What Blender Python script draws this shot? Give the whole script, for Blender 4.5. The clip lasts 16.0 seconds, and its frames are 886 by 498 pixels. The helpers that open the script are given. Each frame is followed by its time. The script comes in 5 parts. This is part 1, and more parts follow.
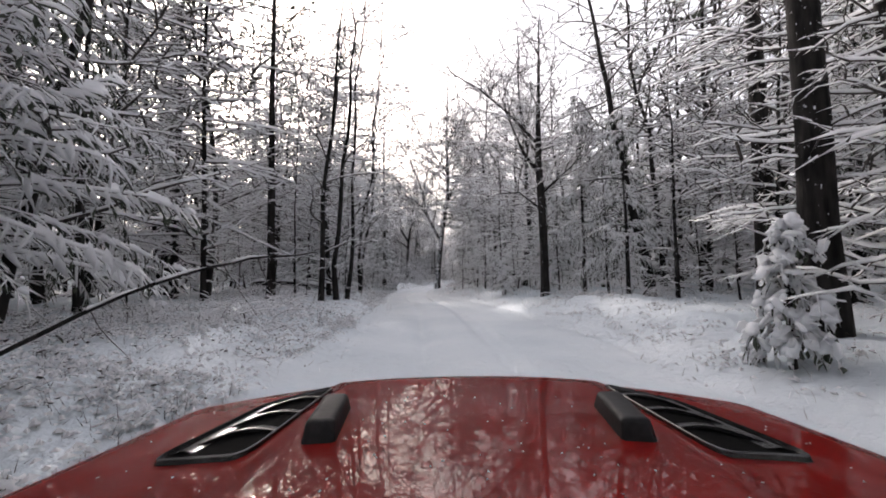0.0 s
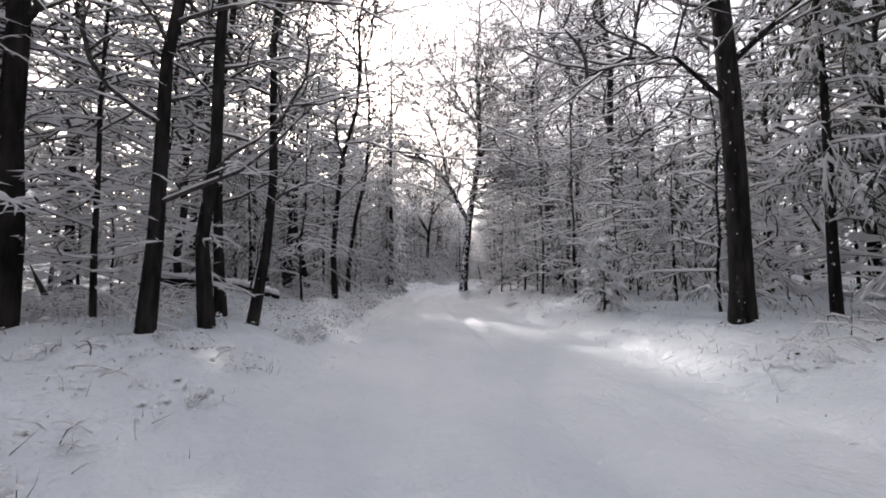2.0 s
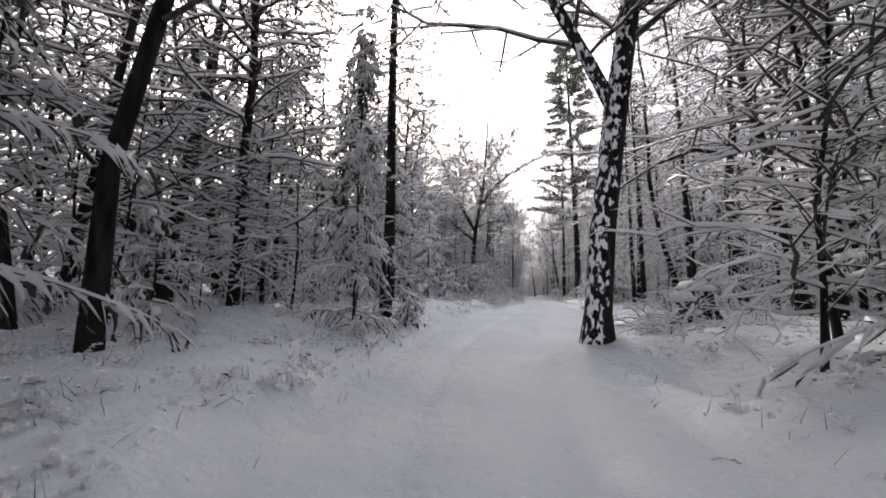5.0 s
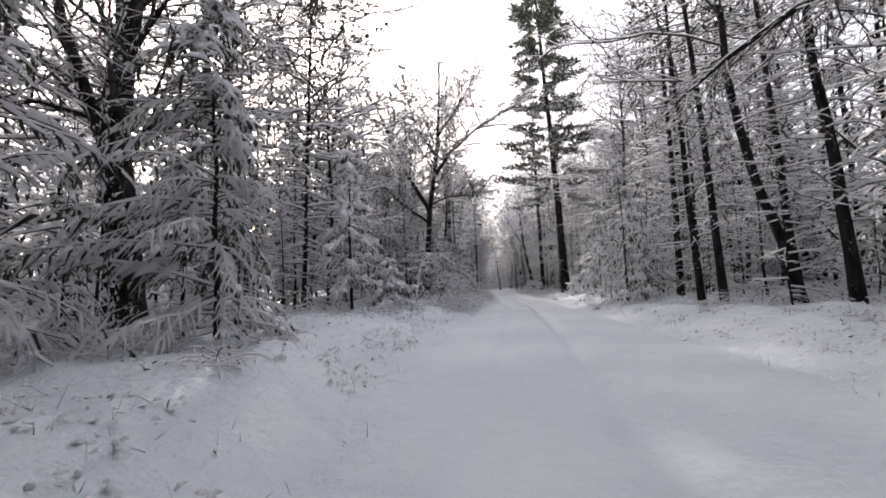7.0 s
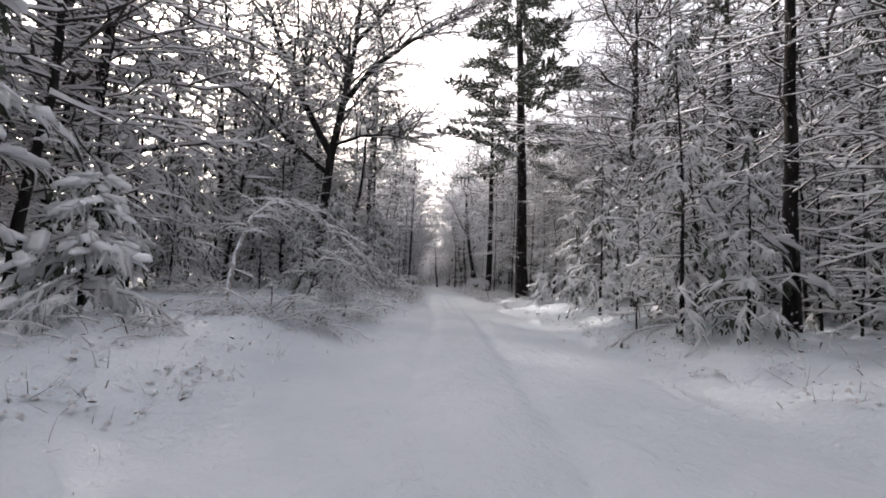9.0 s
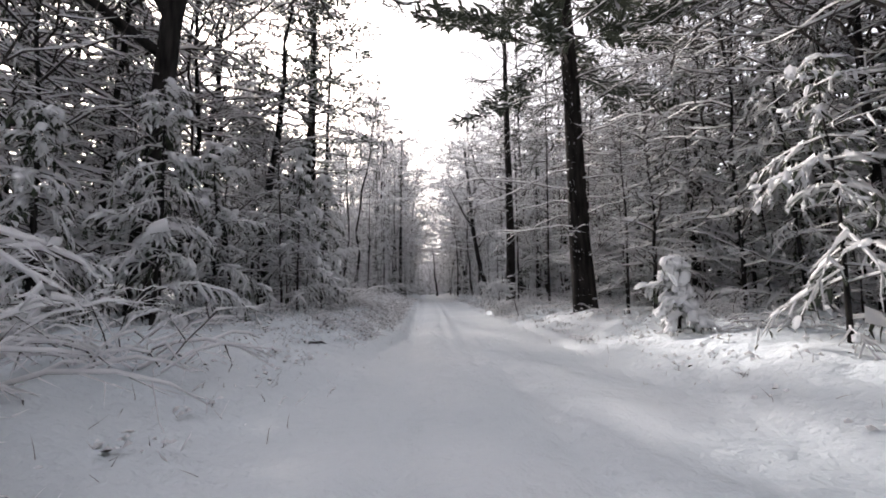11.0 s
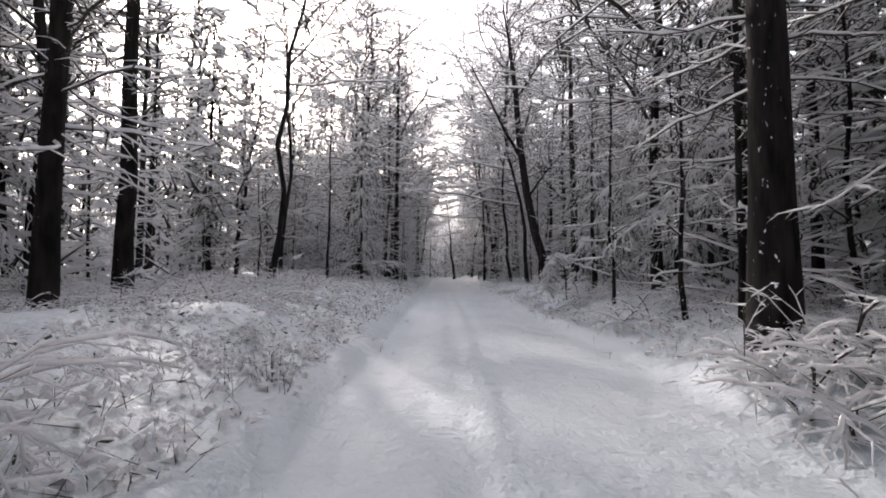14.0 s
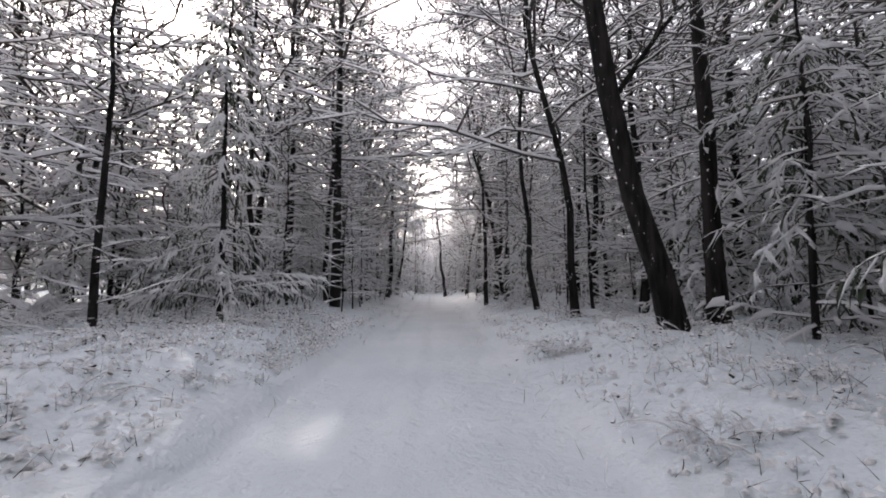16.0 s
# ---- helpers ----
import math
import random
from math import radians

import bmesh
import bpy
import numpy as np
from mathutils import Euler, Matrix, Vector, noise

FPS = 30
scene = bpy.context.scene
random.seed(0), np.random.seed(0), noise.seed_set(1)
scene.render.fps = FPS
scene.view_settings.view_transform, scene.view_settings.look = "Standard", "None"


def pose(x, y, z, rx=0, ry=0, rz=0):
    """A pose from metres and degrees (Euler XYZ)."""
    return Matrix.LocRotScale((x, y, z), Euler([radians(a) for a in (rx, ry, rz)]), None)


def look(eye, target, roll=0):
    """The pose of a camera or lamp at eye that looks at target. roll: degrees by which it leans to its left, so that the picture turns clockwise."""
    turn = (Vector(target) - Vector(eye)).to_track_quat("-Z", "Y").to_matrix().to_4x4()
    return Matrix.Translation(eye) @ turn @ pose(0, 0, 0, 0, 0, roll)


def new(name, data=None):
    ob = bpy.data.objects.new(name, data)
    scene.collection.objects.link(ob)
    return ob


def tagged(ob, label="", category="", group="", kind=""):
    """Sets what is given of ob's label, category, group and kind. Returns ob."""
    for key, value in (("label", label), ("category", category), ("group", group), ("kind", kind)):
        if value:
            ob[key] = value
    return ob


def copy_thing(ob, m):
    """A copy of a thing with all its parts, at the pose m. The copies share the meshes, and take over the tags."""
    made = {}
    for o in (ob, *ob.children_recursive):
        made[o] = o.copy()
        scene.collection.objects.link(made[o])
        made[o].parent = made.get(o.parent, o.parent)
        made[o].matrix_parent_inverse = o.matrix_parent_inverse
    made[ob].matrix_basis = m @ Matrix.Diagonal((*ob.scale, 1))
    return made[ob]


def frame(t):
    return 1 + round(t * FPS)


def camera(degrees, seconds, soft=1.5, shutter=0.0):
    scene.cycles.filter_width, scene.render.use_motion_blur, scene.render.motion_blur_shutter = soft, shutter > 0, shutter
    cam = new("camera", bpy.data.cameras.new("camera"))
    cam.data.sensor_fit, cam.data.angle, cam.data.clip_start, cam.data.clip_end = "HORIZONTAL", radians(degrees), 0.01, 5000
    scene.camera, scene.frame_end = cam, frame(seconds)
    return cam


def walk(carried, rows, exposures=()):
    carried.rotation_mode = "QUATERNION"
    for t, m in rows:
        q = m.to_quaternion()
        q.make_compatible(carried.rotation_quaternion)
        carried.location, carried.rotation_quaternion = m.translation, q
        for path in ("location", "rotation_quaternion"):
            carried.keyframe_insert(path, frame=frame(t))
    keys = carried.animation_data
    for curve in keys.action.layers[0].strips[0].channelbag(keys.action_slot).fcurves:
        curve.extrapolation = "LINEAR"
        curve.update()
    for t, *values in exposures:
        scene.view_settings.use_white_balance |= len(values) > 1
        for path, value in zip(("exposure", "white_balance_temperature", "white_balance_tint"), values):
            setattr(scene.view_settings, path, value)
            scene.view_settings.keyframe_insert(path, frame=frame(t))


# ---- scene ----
cam = camera(93.9, 16.0, soft=1.8)
PATH = [
    (0, (0.239, 0.657, 1.607), (0.233, 2.653, 1.738), -0.7),
    (0.5, (0.369, 3.811, 1.624), (0.374, 5.806, 1.766), -0.2),
    (1, (0.367, 6.765, 1.558), (0.349, 8.761, 1.673), 0.4),
    (1.5, (0.254, 9.651, 1.554), (0.195, 11.643, 1.715), 0.1),
    (2, (-0.049, 12.583, 1.491), (-0.175, 14.575, 1.617), -0.2),
    (2.5, (-0.518, 15.486, 1.301), (-0.716, 17.472, 1.431), 0.2),
    (3, (-0.531, 18.54, 1.359), (-0.822, 20.514, 1.495), 0.1),
    (5.5, (-2.43, 33.661, 1.356), (-2.783, 35.619, 1.559), 1.1),
    (6, (-2.892, 36.476, 1.549), (-3.222, 38.442, 1.708), -1.6),
    (6.5, (-2.977, 39.674, 1.583), (-3.234, 41.649, 1.766), -2.6),
    (7, (-2.784, 42.789, 1.609), (-2.934, 44.775, 1.788), -2.1),
    (7.5, (-2.489, 45.937, 1.551), (-2.528, 47.931, 1.709), -0.8),
    (8, (-2.167, 49.01, 1.388), (-2.117, 51.007, 1.497), 0.5),
    (8.5, (-1.847, 51.896, 1.425), (-1.747, 53.889, 1.562), 1.7),
    (9, (-1.53, 54.889, 1.51), (-1.404, 56.879, 1.664), 2.6),
    (11.5, (-0.292, 70.263, 1.433), (-0.184, 72.251, 1.627), -1.1),
    (12, (-0.105, 73.222, 1.52), (-0.043, 75.212, 1.712), -0.7),
    (12.5, (0.057, 76.145, 1.627), (0.108, 78.136, 1.81), -0.4),
    (13, (0.143, 79.016, 1.539), (0.177, 81.012, 1.673), -0.6),
    (13.5, (0.215, 81.832, 1.418), (0.247, 83.829, 1.515), 0.2),
    (14, (0.405, 84.815, 1.413), (0.446, 86.812, 1.517), 0.2),
    (14.5, (0.628, 87.994, 1.441), (0.678, 89.989, 1.577), 0.4),
    (15, (0.886, 91.132, 1.514), (0.946, 93.125, 1.662), -0.0),
    (15.5, (1.255, 94.263, 1.538), (1.309, 96.255, 1.714), -0.0),
    (16, (1.62, 97.529, 1.661), (1.683, 99.521, 1.829), -0.2),
]
walk(cam, [(t, look(eye, target, roll)) for t, eye, target, roll in PATH], [(0.0, 0.8, 6600, 17), (3.0, 0.86, 6600, 18), (6.0, 0.85, 6600, 18), (8.5, 0.75, 6600, 17), (12.0, 0.9, 6600, 17), (14.0, 0.95, 6600, 18), (16.0, 1.25, 6600, 18)])

# ---------------------------------------------------------------- light
SUN_AZ, SUN_EL = 25.5, 23.5          # degrees left of +y, and above the horizon
sun_way = Vector((-math.sin(radians(SUN_AZ)) * math.cos(radians(SUN_EL)),
                  math.cos(radians(SUN_AZ)) * math.cos(radians(SUN_EL)), math.sin(radians(SUN_EL))))
world = bpy.data.worlds.new("winter_sky")
scene.world = world
world.use_nodes = True
wn, wl = world.node_tree.nodes, world.node_tree.links
sky = wn.new("ShaderNodeTexSky")
sky.sky_type = "NISHITA"
sky.sun_disc = False
sky.sun_elevation, sky.sun_rotation = radians(SUN_EL), radians(-SUN_AZ)
sky.air_density, sky.dust_density, sky.ozone_density = 1.0, 6.0, 1.0
grey = wn.new("ShaderNodeHueSaturation")
grey.inputs["Saturation"].default_value = 0.6
wl.new(sky.outputs[0], grey.inputs["Color"])
veil = wn.new("ShaderNodeMixRGB")                      # thin even cloud
veil.inputs[0].default_value = 0.4
veil.inputs[2].default_value = (8.85, 8.95, 9.3, 1)
wl.new(grey.outputs[0], veil.inputs[1])
wl.new(veil.outputs[0], wn["Background"].inputs["Color"])
wn["Background"].inputs["Strength"].default_value = 0.165

lamp = bpy.data.lights.new("sun", "SUN")
lamp.energy, lamp.angle, lamp.color = 5.0, radians(1.5), (1.0, 0.95, 0.88)
new("sun", lamp).matrix_world = look(sun_way * 100, (0, 0, 0))


# ---------------------------------------------------------------- materials
def material(name, rough=0.8):
    m = bpy.data.materials.new(name)
    m.use_nodes = True
    nodes, links = m.node_tree.nodes, m.node_tree.links
    b = nodes["Principled BSDF"]
    b.inputs["Roughness"].default_value = rough
    return m, nodes, links, b


def noise_node(nodes, links, scale, detail=4, coord="Object", stretch=None):
    tc = nodes.new("ShaderNodeTexCoord")
    n = nodes.new("ShaderNodeTexNoise")
    n.inputs["Scale"].default_value, n.inputs["Detail"].default_value = scale, detail
    if stretch:
        mp = nodes.new("ShaderNodeMapping")
        mp.inputs["Scale"].default_value = stretch
        links.new(tc.outputs[coord], mp.inputs[0])
        links.new(mp.outputs[0], n.inputs["Vector"])
    else:
        links.new(tc.outputs[coord], n.inputs["Vector"])
    return n


def ramp(nodes, links, src, stops):
    r = nodes.new("ShaderNodeValToRGB")
    while len(r.color_ramp.elements) < len(stops):
        r.color_ramp.elements.new(0.5)
    for e, (p, c) in zip(r.color_ramp.elements, stops):
        e.position, e.color = p, (*c, 1)
    links.new(src, r.inputs[0])
    return r


def bump(nodes, links, src, b, strength, distance):
    k = nodes.new("ShaderNodeBump")
    k.inputs["Strength"].default_value, k.inputs["Distance"].default_value = strength, distance
    links.new(src, k.inputs["Height"])
    links.new(k.outputs[0], b.inputs["Normal"])


def snow_material(name, coarse, fine, depth):
    m, n, l, b = material(name, 0.65)
    a = noise_node(n, l, coarse, 5)
    c = ramp(n, l, a.outputs[0], [(0.3, (0.87, 0.88, 0.90)), (0.65, (0.93, 0.935, 0.945))])
    l.new(c.outputs[0], b.inputs["Base Color"])
    f = noise_node(n, l, fine, 6)
    bump(n, l, f.outputs[0], b, 0.6, depth)
    b.inputs["Specular IOR Level"].default_value = 0.25
    thin = n.new("ShaderNodeBsdfTranslucent")
    thin.inputs["Color"].default_value = (0.92, 0.925, 0.935, 1)
    mix = n.new("ShaderNodeMixShader")
    mix.inputs[0].default_value = 0.5
    l.new(b.outputs[0], mix.inputs[1])
    l.new(thin.outputs[0], mix.inputs[2])
    l.new(mix.outputs[0], n["Material Output"].inputs["Surface"])
    return m


def bark_material(name, dark, light, scale, crust=0.0):
    """Bark with upright furrows; wind-blown snow sticks to one side, the less the higher crust is."""
    m, n, l, b = material(name, 0.9)
    b.inputs["Specular IOR Level"].default_value = 0.12
    a = noise_node(n, l, scale, 6, stretch=(1, 1, 0.18))
    c = ramp(n, l, a.outputs[0], [(0.35, dark), (0.7, light)])
    col = c.outputs[0]
    if crust:
        s = noise_node(n, l, 12.0 if crust < 0.75 else 17.0, 9, stretch=(1, 1, 0.55))
        geo = n.new("ShaderNodeNewGeometry")
        dot = n.new("ShaderNodeVectorMath")
        dot.operation = "DOT_PRODUCT"
        dot.inputs[1].default_value = (-0.68, -0.70, 0.2)
        l.new(geo.outputs["Normal"], dot.inputs[0])
        lee = n.new("ShaderNodeMath")
        lee.operation = "MULTIPLY_ADD"
        lee.inputs[1].default_value = 0.2
        l.new(dot.outputs["Value"], lee.inputs[0])
        l.new(s.outputs[0], lee.inputs[2])
        r = ramp(n, l, lee.outputs[0], [(crust - 0.02, (0, 0, 0)), (crust + 0.03, (1, 1, 1))])
        mix = n.new("ShaderNodeMixRGB")
        mix.inputs[2].default_value = (0.82, 0.84, 0.87, 1)
        l.new(r.outputs[0], mix.inputs[0])
        l.new(col, mix.inputs[1])
        col = mix.outputs[0]
    l.new(col, b.inputs["Base Color"])
    bump(n, l, a.outputs[0], b, 0.9, 0.03)
    return m


SNOW = snow_material("branch_snow", 6.0, 40.0, 0.01)
BARK = bark_material("dark_bark", (0.006, 0.0055, 0.0055), (0.030, 0.027, 0.025), 9.0, 0.87)
BARK_PINE = bark_material("pine_bark", (0.006, 0.0055, 0.005), (0.030, 0.026, 0.024), 7.0, 0.86)
BARK_CRUST = bark_material("snow_crusted_bark", (0.007, 0.006, 0.0055), (0.034, 0.030, 0.027), 8.0, 0.69)
TWIG = bark_material("twig_bark", (0.035, 0.031, 0.029), (0.12, 0.106, 0.098), 20.0)
BIRCH = bark_material("birch_bark", (0.20, 0.18, 0.17), (0.62, 0.60, 0.58), 9.0, 0.62)
NEEDLE, nn, nl, nb = material("needles", 0.7)
na = noise_node(nn, nl, 18.0, 4)
nc = ramp(nn, nl, na.outputs[0], [(0.3, (0.026, 0.034, 0.024)), (0.7, (0.075, 0.090, 0.056))])
nl.new(nc.outputs[0], nb.inputs["Base Color"])
STALK, sn, sl, sb = material("dry_stalk", 0.9)
sa = noise_node(sn, sl, 12.0, 3)
sc = ramp(sn, sl, sa.outputs[0], [(0.3, (0.05, 0.038, 0.028)), (0.7, (0.19, 0.15, 0.11))])
sl.new(sc.outputs[0], sb.inputs["Base Color"])

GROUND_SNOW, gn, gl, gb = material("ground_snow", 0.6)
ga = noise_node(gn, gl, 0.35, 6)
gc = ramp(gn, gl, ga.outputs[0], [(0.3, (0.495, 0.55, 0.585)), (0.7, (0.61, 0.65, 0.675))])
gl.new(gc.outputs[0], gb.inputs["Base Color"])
gf = noise_node(gn, gl, 4.0, 9)
gk = noise_node(gn, gl, 22.0, 4)
gs = gn.new("ShaderNodeMath")
gs.operation = "MULTIPLY_ADD"
gs.inputs[1].default_value = 0.25
gl.new(gk.outputs[0], gs.inputs[0])
gl.new(gf.outputs[0], gs.inputs[2])
gt = gn.new("ShaderNodeTexCoord")                      # ribbed tread marks of the last stretch
gw = gn.new("ShaderNodeTexWave")
gw.bands_direction = "Y"
gw.inputs["Scale"].default_value, gw.inputs["Distortion"].default_value, gw.inputs["Detail"].default_value = 2.6, 9.0, 5
gl.new(gt.outputs["Object"], gw.inputs["Vector"])
gx = gn.new("ShaderNodeSeparateXYZ")
gl.new(gt.outputs["Object"], gx.inputs[0])
gm = gn.new("ShaderNodeMath")
gm.operation = "COMPARE"
gm.inputs[1].default_value, gm.inputs[2].default_value = 0.3, 0.36
gl.new(gx.outputs["X"], gm.inputs[0])
gy = gn.new("ShaderNodeMapRange")
gy.inputs["From Min"].default_value, gy.inputs["From Max"].default_value = 72.0, 82.0
gy.inputs["To Max"].default_value = 0.09
gl.new(gx.outputs["Y"], gy.inputs["Value"])
gz = gn.new("ShaderNodeMath")
gz.operation = "MULTIPLY"
gl.new(gm.outputs[0], gz.inputs[0])
gl.new(gy.outputs[0], gz.inputs[1])
gp = gn.new("ShaderNodeMath")
gp.operation = "MULTIPLY_ADD"
gl.new(gw.outputs["Fac"], gp.inputs[0])
gl.new(gz.outputs[0], gp.inputs[1])
gl.new(gs.outputs[0], gp.inputs[2])
bump(gn, gl, gp.outputs[0], gb, 0.8, 0.10)
gb.inputs["Specular IOR Level"].default_value = 0.3

# ---------------------------------------------------------------- ground
ROAD_Y = (-400, 0, 10, 20, 34, 40, 46, 55, 70, 80, 90, 98, 120, 160, 220, 400)
ROAD_X = (0.5, 0.7, 0.7, 0.0, -1.9, -2.3, -2.0, -1.0, 0.2, 0.6, 0.95, 1.2, 1.5, 1.7, 1.0, -30)
EDGE_L = (2.6, 2.6, 2.8, 2.6, 2.2, 1.9, 2.3, 3.0, 2.6, 1.37, 1.55, 1.68, 1.65, 1.6, 1.6, 1.6)
EDGE_R = (3.0, 3.0, 3.4, 3.2, 2.0, 1.8, 4.2, 3.6, 2.8, 2.6, 2.3, 2.0, 1.8, 1.6, 1.6, 1.6)


def road_at(y):
    return np.interp(y, ROAD_Y, ROAD_X), np.interp(y, ROAD_Y, EDGE_L), np.interp(y, ROAD_Y, EDGE_R)


def smooth(v):
    v = np.clip(v, 0, 1)
    return v * v * (3 - 2 * v)


def lumps(x, y, size, seed):
    """Soft hills of about the given size, between -1 and 1."""
    return noise.noise(Vector((x / size + seed * 17.3, y / size - seed * 9.1, seed * 3.7)))


# snow heaped at the feet of trees and on the verge: place, height, radius
MOUNDS = ((-0.35, 38.7, 0.52, 1.2), (6.2, 104.9, 0.28, 1.2), (5.6, 82.0, 0.10, 1.0), (-4.2, 66.5, 0.15, 1.8), (1.8, 41.0, 0.25, 1.3), (-11, 51.6, 0.2, 1.2), (4.5, 89.4, 0.22, 1.0))


def ground(x, y):
    c, left, right = (float(v) for v in road_at(y))
    d = x - c
    e = max(d - right, -d - left, 0.0)
    off = float(smooth(e / 2.4))
    z = 0.50 * off + 0.09 * float(smooth(e / 0.4)) + 0.12 * float(smooth((e - 1.5) / 3)) + 1.7 * float(smooth((e - 7) / 38))
    for mx, my, h, r in MOUNDS:
        z += h * math.exp(-((x - mx) ** 2 + (y - my) ** 2) / (r * r))
    if abs(d) < 60 and -40 < y < 260:
        z += (0.045 + 0.10 * off) * lumps(x, y, 1.5, 1) + (0.03 + 0.09 * off) * lumps(x, y, 0.6, 2) + 0.14 * off * lumps(x, y, 5, 3)
    late = float(smooth((y - 72) / 8))                  # the deep straight tracks of the last stretch
    for rut in (-0.95, 0.75):
        z -= 0.12 * (1 - late) * math.exp(-((d - rut) / 0.20) ** 2) * (0.8 + 0.5 * lumps(rut * 5, y, 2.5, 4))
    for rut, wide, deep in ((-1.15, 0.24, 0.07), (-0.2, 0.13, 0.06), (0.28, 0.13, 0.06)):
        z -= deep * late * math.exp(-((d - rut) / wide) ** 2) * (0.8 + 0.5 * lumps(rut * 5, y, 2.5, 4))
    if d < 0:
        z += 0.14 * late * float(smooth(e / 0.3))
    if abs(d) < 2:
        z += 0.025 * math.exp(-((d + 0.1) / 0.3) ** 2)
    return z


def spread(inner, step, lo, hi, grow=1.35, end=2500):
    a = list(np.arange(inner[0], inner[1] + step / 2, step))
    s, v = step, a[-1]
    while v < hi + end:
        s *= grow
        v += s
        a.append(v)
    s, v = step, a[0]
    while v > lo - end:
        s *= grow
        v -= s
        a.insert(0, v)
    return a


def build_ground():
    xs, ys = spread((-5.6, 6.4), 0.12, -5.6, 6.4, 1.12), spread((0, 110), 0.34, 0, 110, 1.15)
    verts = [(x, y, ground(x, y)) for y in ys for x in xs]
    w = len(xs)
    faces = [(j * w + i, j * w + i + 1, (j + 1) * w + i + 1, (j + 1) * w + i) for j in range(len(ys) - 1) for i in range(w - 1)]
    me = bpy.data.meshes.new("ground")
    me.from_pydata(verts, [], faces)
    me.polygons.foreach_set("use_smooth", [True] * len(faces))
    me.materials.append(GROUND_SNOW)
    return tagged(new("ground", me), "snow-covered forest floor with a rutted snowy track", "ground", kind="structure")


build_ground()


# ---------------------------------------------------------------- geometry of plants
class Geo:
    def __init__(self, mats):
        self.v, self.f, self.m, self.s, self.mats = [], [], [], [], mats

    def tube(self, pts, radii, sides=8, mat=0, jag=0.0, rnd=None, cap=True):
        base = len(self.v)
        side = None
        for k, (p, r) in enumerate(zip(pts, radii)):
            t = (pts[min(k + 1, len(pts) - 1)] - pts[max(k - 1, 0)]).normalized()
            if side is None:
                side = t.orthogonal().normalized()
            side = (side - t * side.dot(t)).normalized()
            up = t.cross(side)
            for i in range(sides):
                a = 2 * math.pi * i / sides
                q = r * (1 + (rnd.uniform(-jag, jag) if jag else 0))
                self.v.append(p + (side * math.cos(a) + up * math.sin(a)) * q)
        for k in range(len(pts) - 1):
            for i in range(sides):
                j = (i + 1) % sides
                self.f.append((base + k * sides + i, base + k * sides + j, base + (k + 1) * sides + j, base + (k + 1) * sides + i))
                self.m.append(mat)
                self.s.append(True)
        if cap:
            self.f.append(tuple(base + (len(pts) - 1) * sides + i for i in range(sides)))
            self.m.append(mat)
            self.s.append(False)

    def twig(self, pts, r, load, wood=0, snow=1, drape=0.0):
        """A tapering branch: bark below and a ridge of snow on top; the finest twigs carry snow on one side."""
        base, n = len(self.v), len(pts)
        top = snow if load > 0.002 else wood
        if n == 2:
            t = pts[1] - pts[0]
            flat = Vector((-t.y, t.x, 0))
            flat = flat.normalized() * (r * 0.8 + load * 0.26) if flat.length > 1e-5 else Vector((r, 0, 0))
            if base % 2:
                flat = -flat
            low = Vector((0, 0, r))
            self.v += [pts[0] - flat - low, pts[0] + flat - low, pts[0] + Vector((0, 0, r * 0.5 + load * 0.6)), pts[1].copy()]
            self.f += [(base, base + 2, base + 3), (base + 2, base + 1, base + 3), (base + 1, base, base + 3)]
            self.m += [top, top, wood]
            self.s += [False] * 3
            return
        for k, p in enumerate(pts[:-1]):
            t = pts[k + 1] - pts[max(k - 1, 0)]
            flat = Vector((-t.y, t.x, 0))
            flat = flat.normalized() if flat.length > 1e-5 else Vector((1, 0, 0))
            q = r * (1 - 0.7 * k / (n - 1))
            level = max(0.0, 1 - abs(t.normalized().z) ** 2)
            w = q + load * 0.32 * level
            fold = Vector((0, 0, drape * w))
            self.v += [p - flat * w - fold, p - Vector((0, 0, max(q * 1.3, drape * w * 1.2))), p + flat * w - fold, p + Vector((0, 0, q * 0.5 + load * level))]
        self.v.append(pts[-1].copy())
        ring = ((0, 3, top), (3, 2, top), (2, 1, wood), (1, 0, wood))
        for k in range(n - 2):
            a, c = base + 4 * k, base + 4 * k + 4
            for i, j, m in ring:
                self.f.append((a + i, a + j, c + j, c + i))
                self.m.append(m)
                self.s.append(True)
        a, tip = base + 4 * (n - 2), len(self.v) - 1
        for i, j, m in ring:
            self.f.append((a + i, a + j, tip))
            self.m.append(m)
            self.s.append(True)

    def spray(self, p, way, long, wide, thick, load, needle=0, snow=1):
        """A spray of needles that carries a pad of snow."""
        t = way.normalized()
        flat = t.cross(Vector((0, 0, 1)))
        flat = flat.normalized() if flat.length > 1e-4 else Vector((1, 0, 0))
        up = flat.cross(t)
        b = len(self.v)
        mid = p + t * long * 0.55
        low, load = up * thick, min(load, long * 0.3)
        self.v += [p - low, p + t * long - low * 0.6, mid + flat * wide, mid - flat * wide, mid + up * load]
        for tri, m in (((0, 2, 4), snow), ((2, 1, 4), snow), ((1, 3, 4), snow), ((3, 0, 4), snow), ((2, 0, 1), needle), ((1, 0, 3), needle)):
            self.f.append(tuple(b + i for i in tri))
            self.m.append(m)
            self.s.append(False)

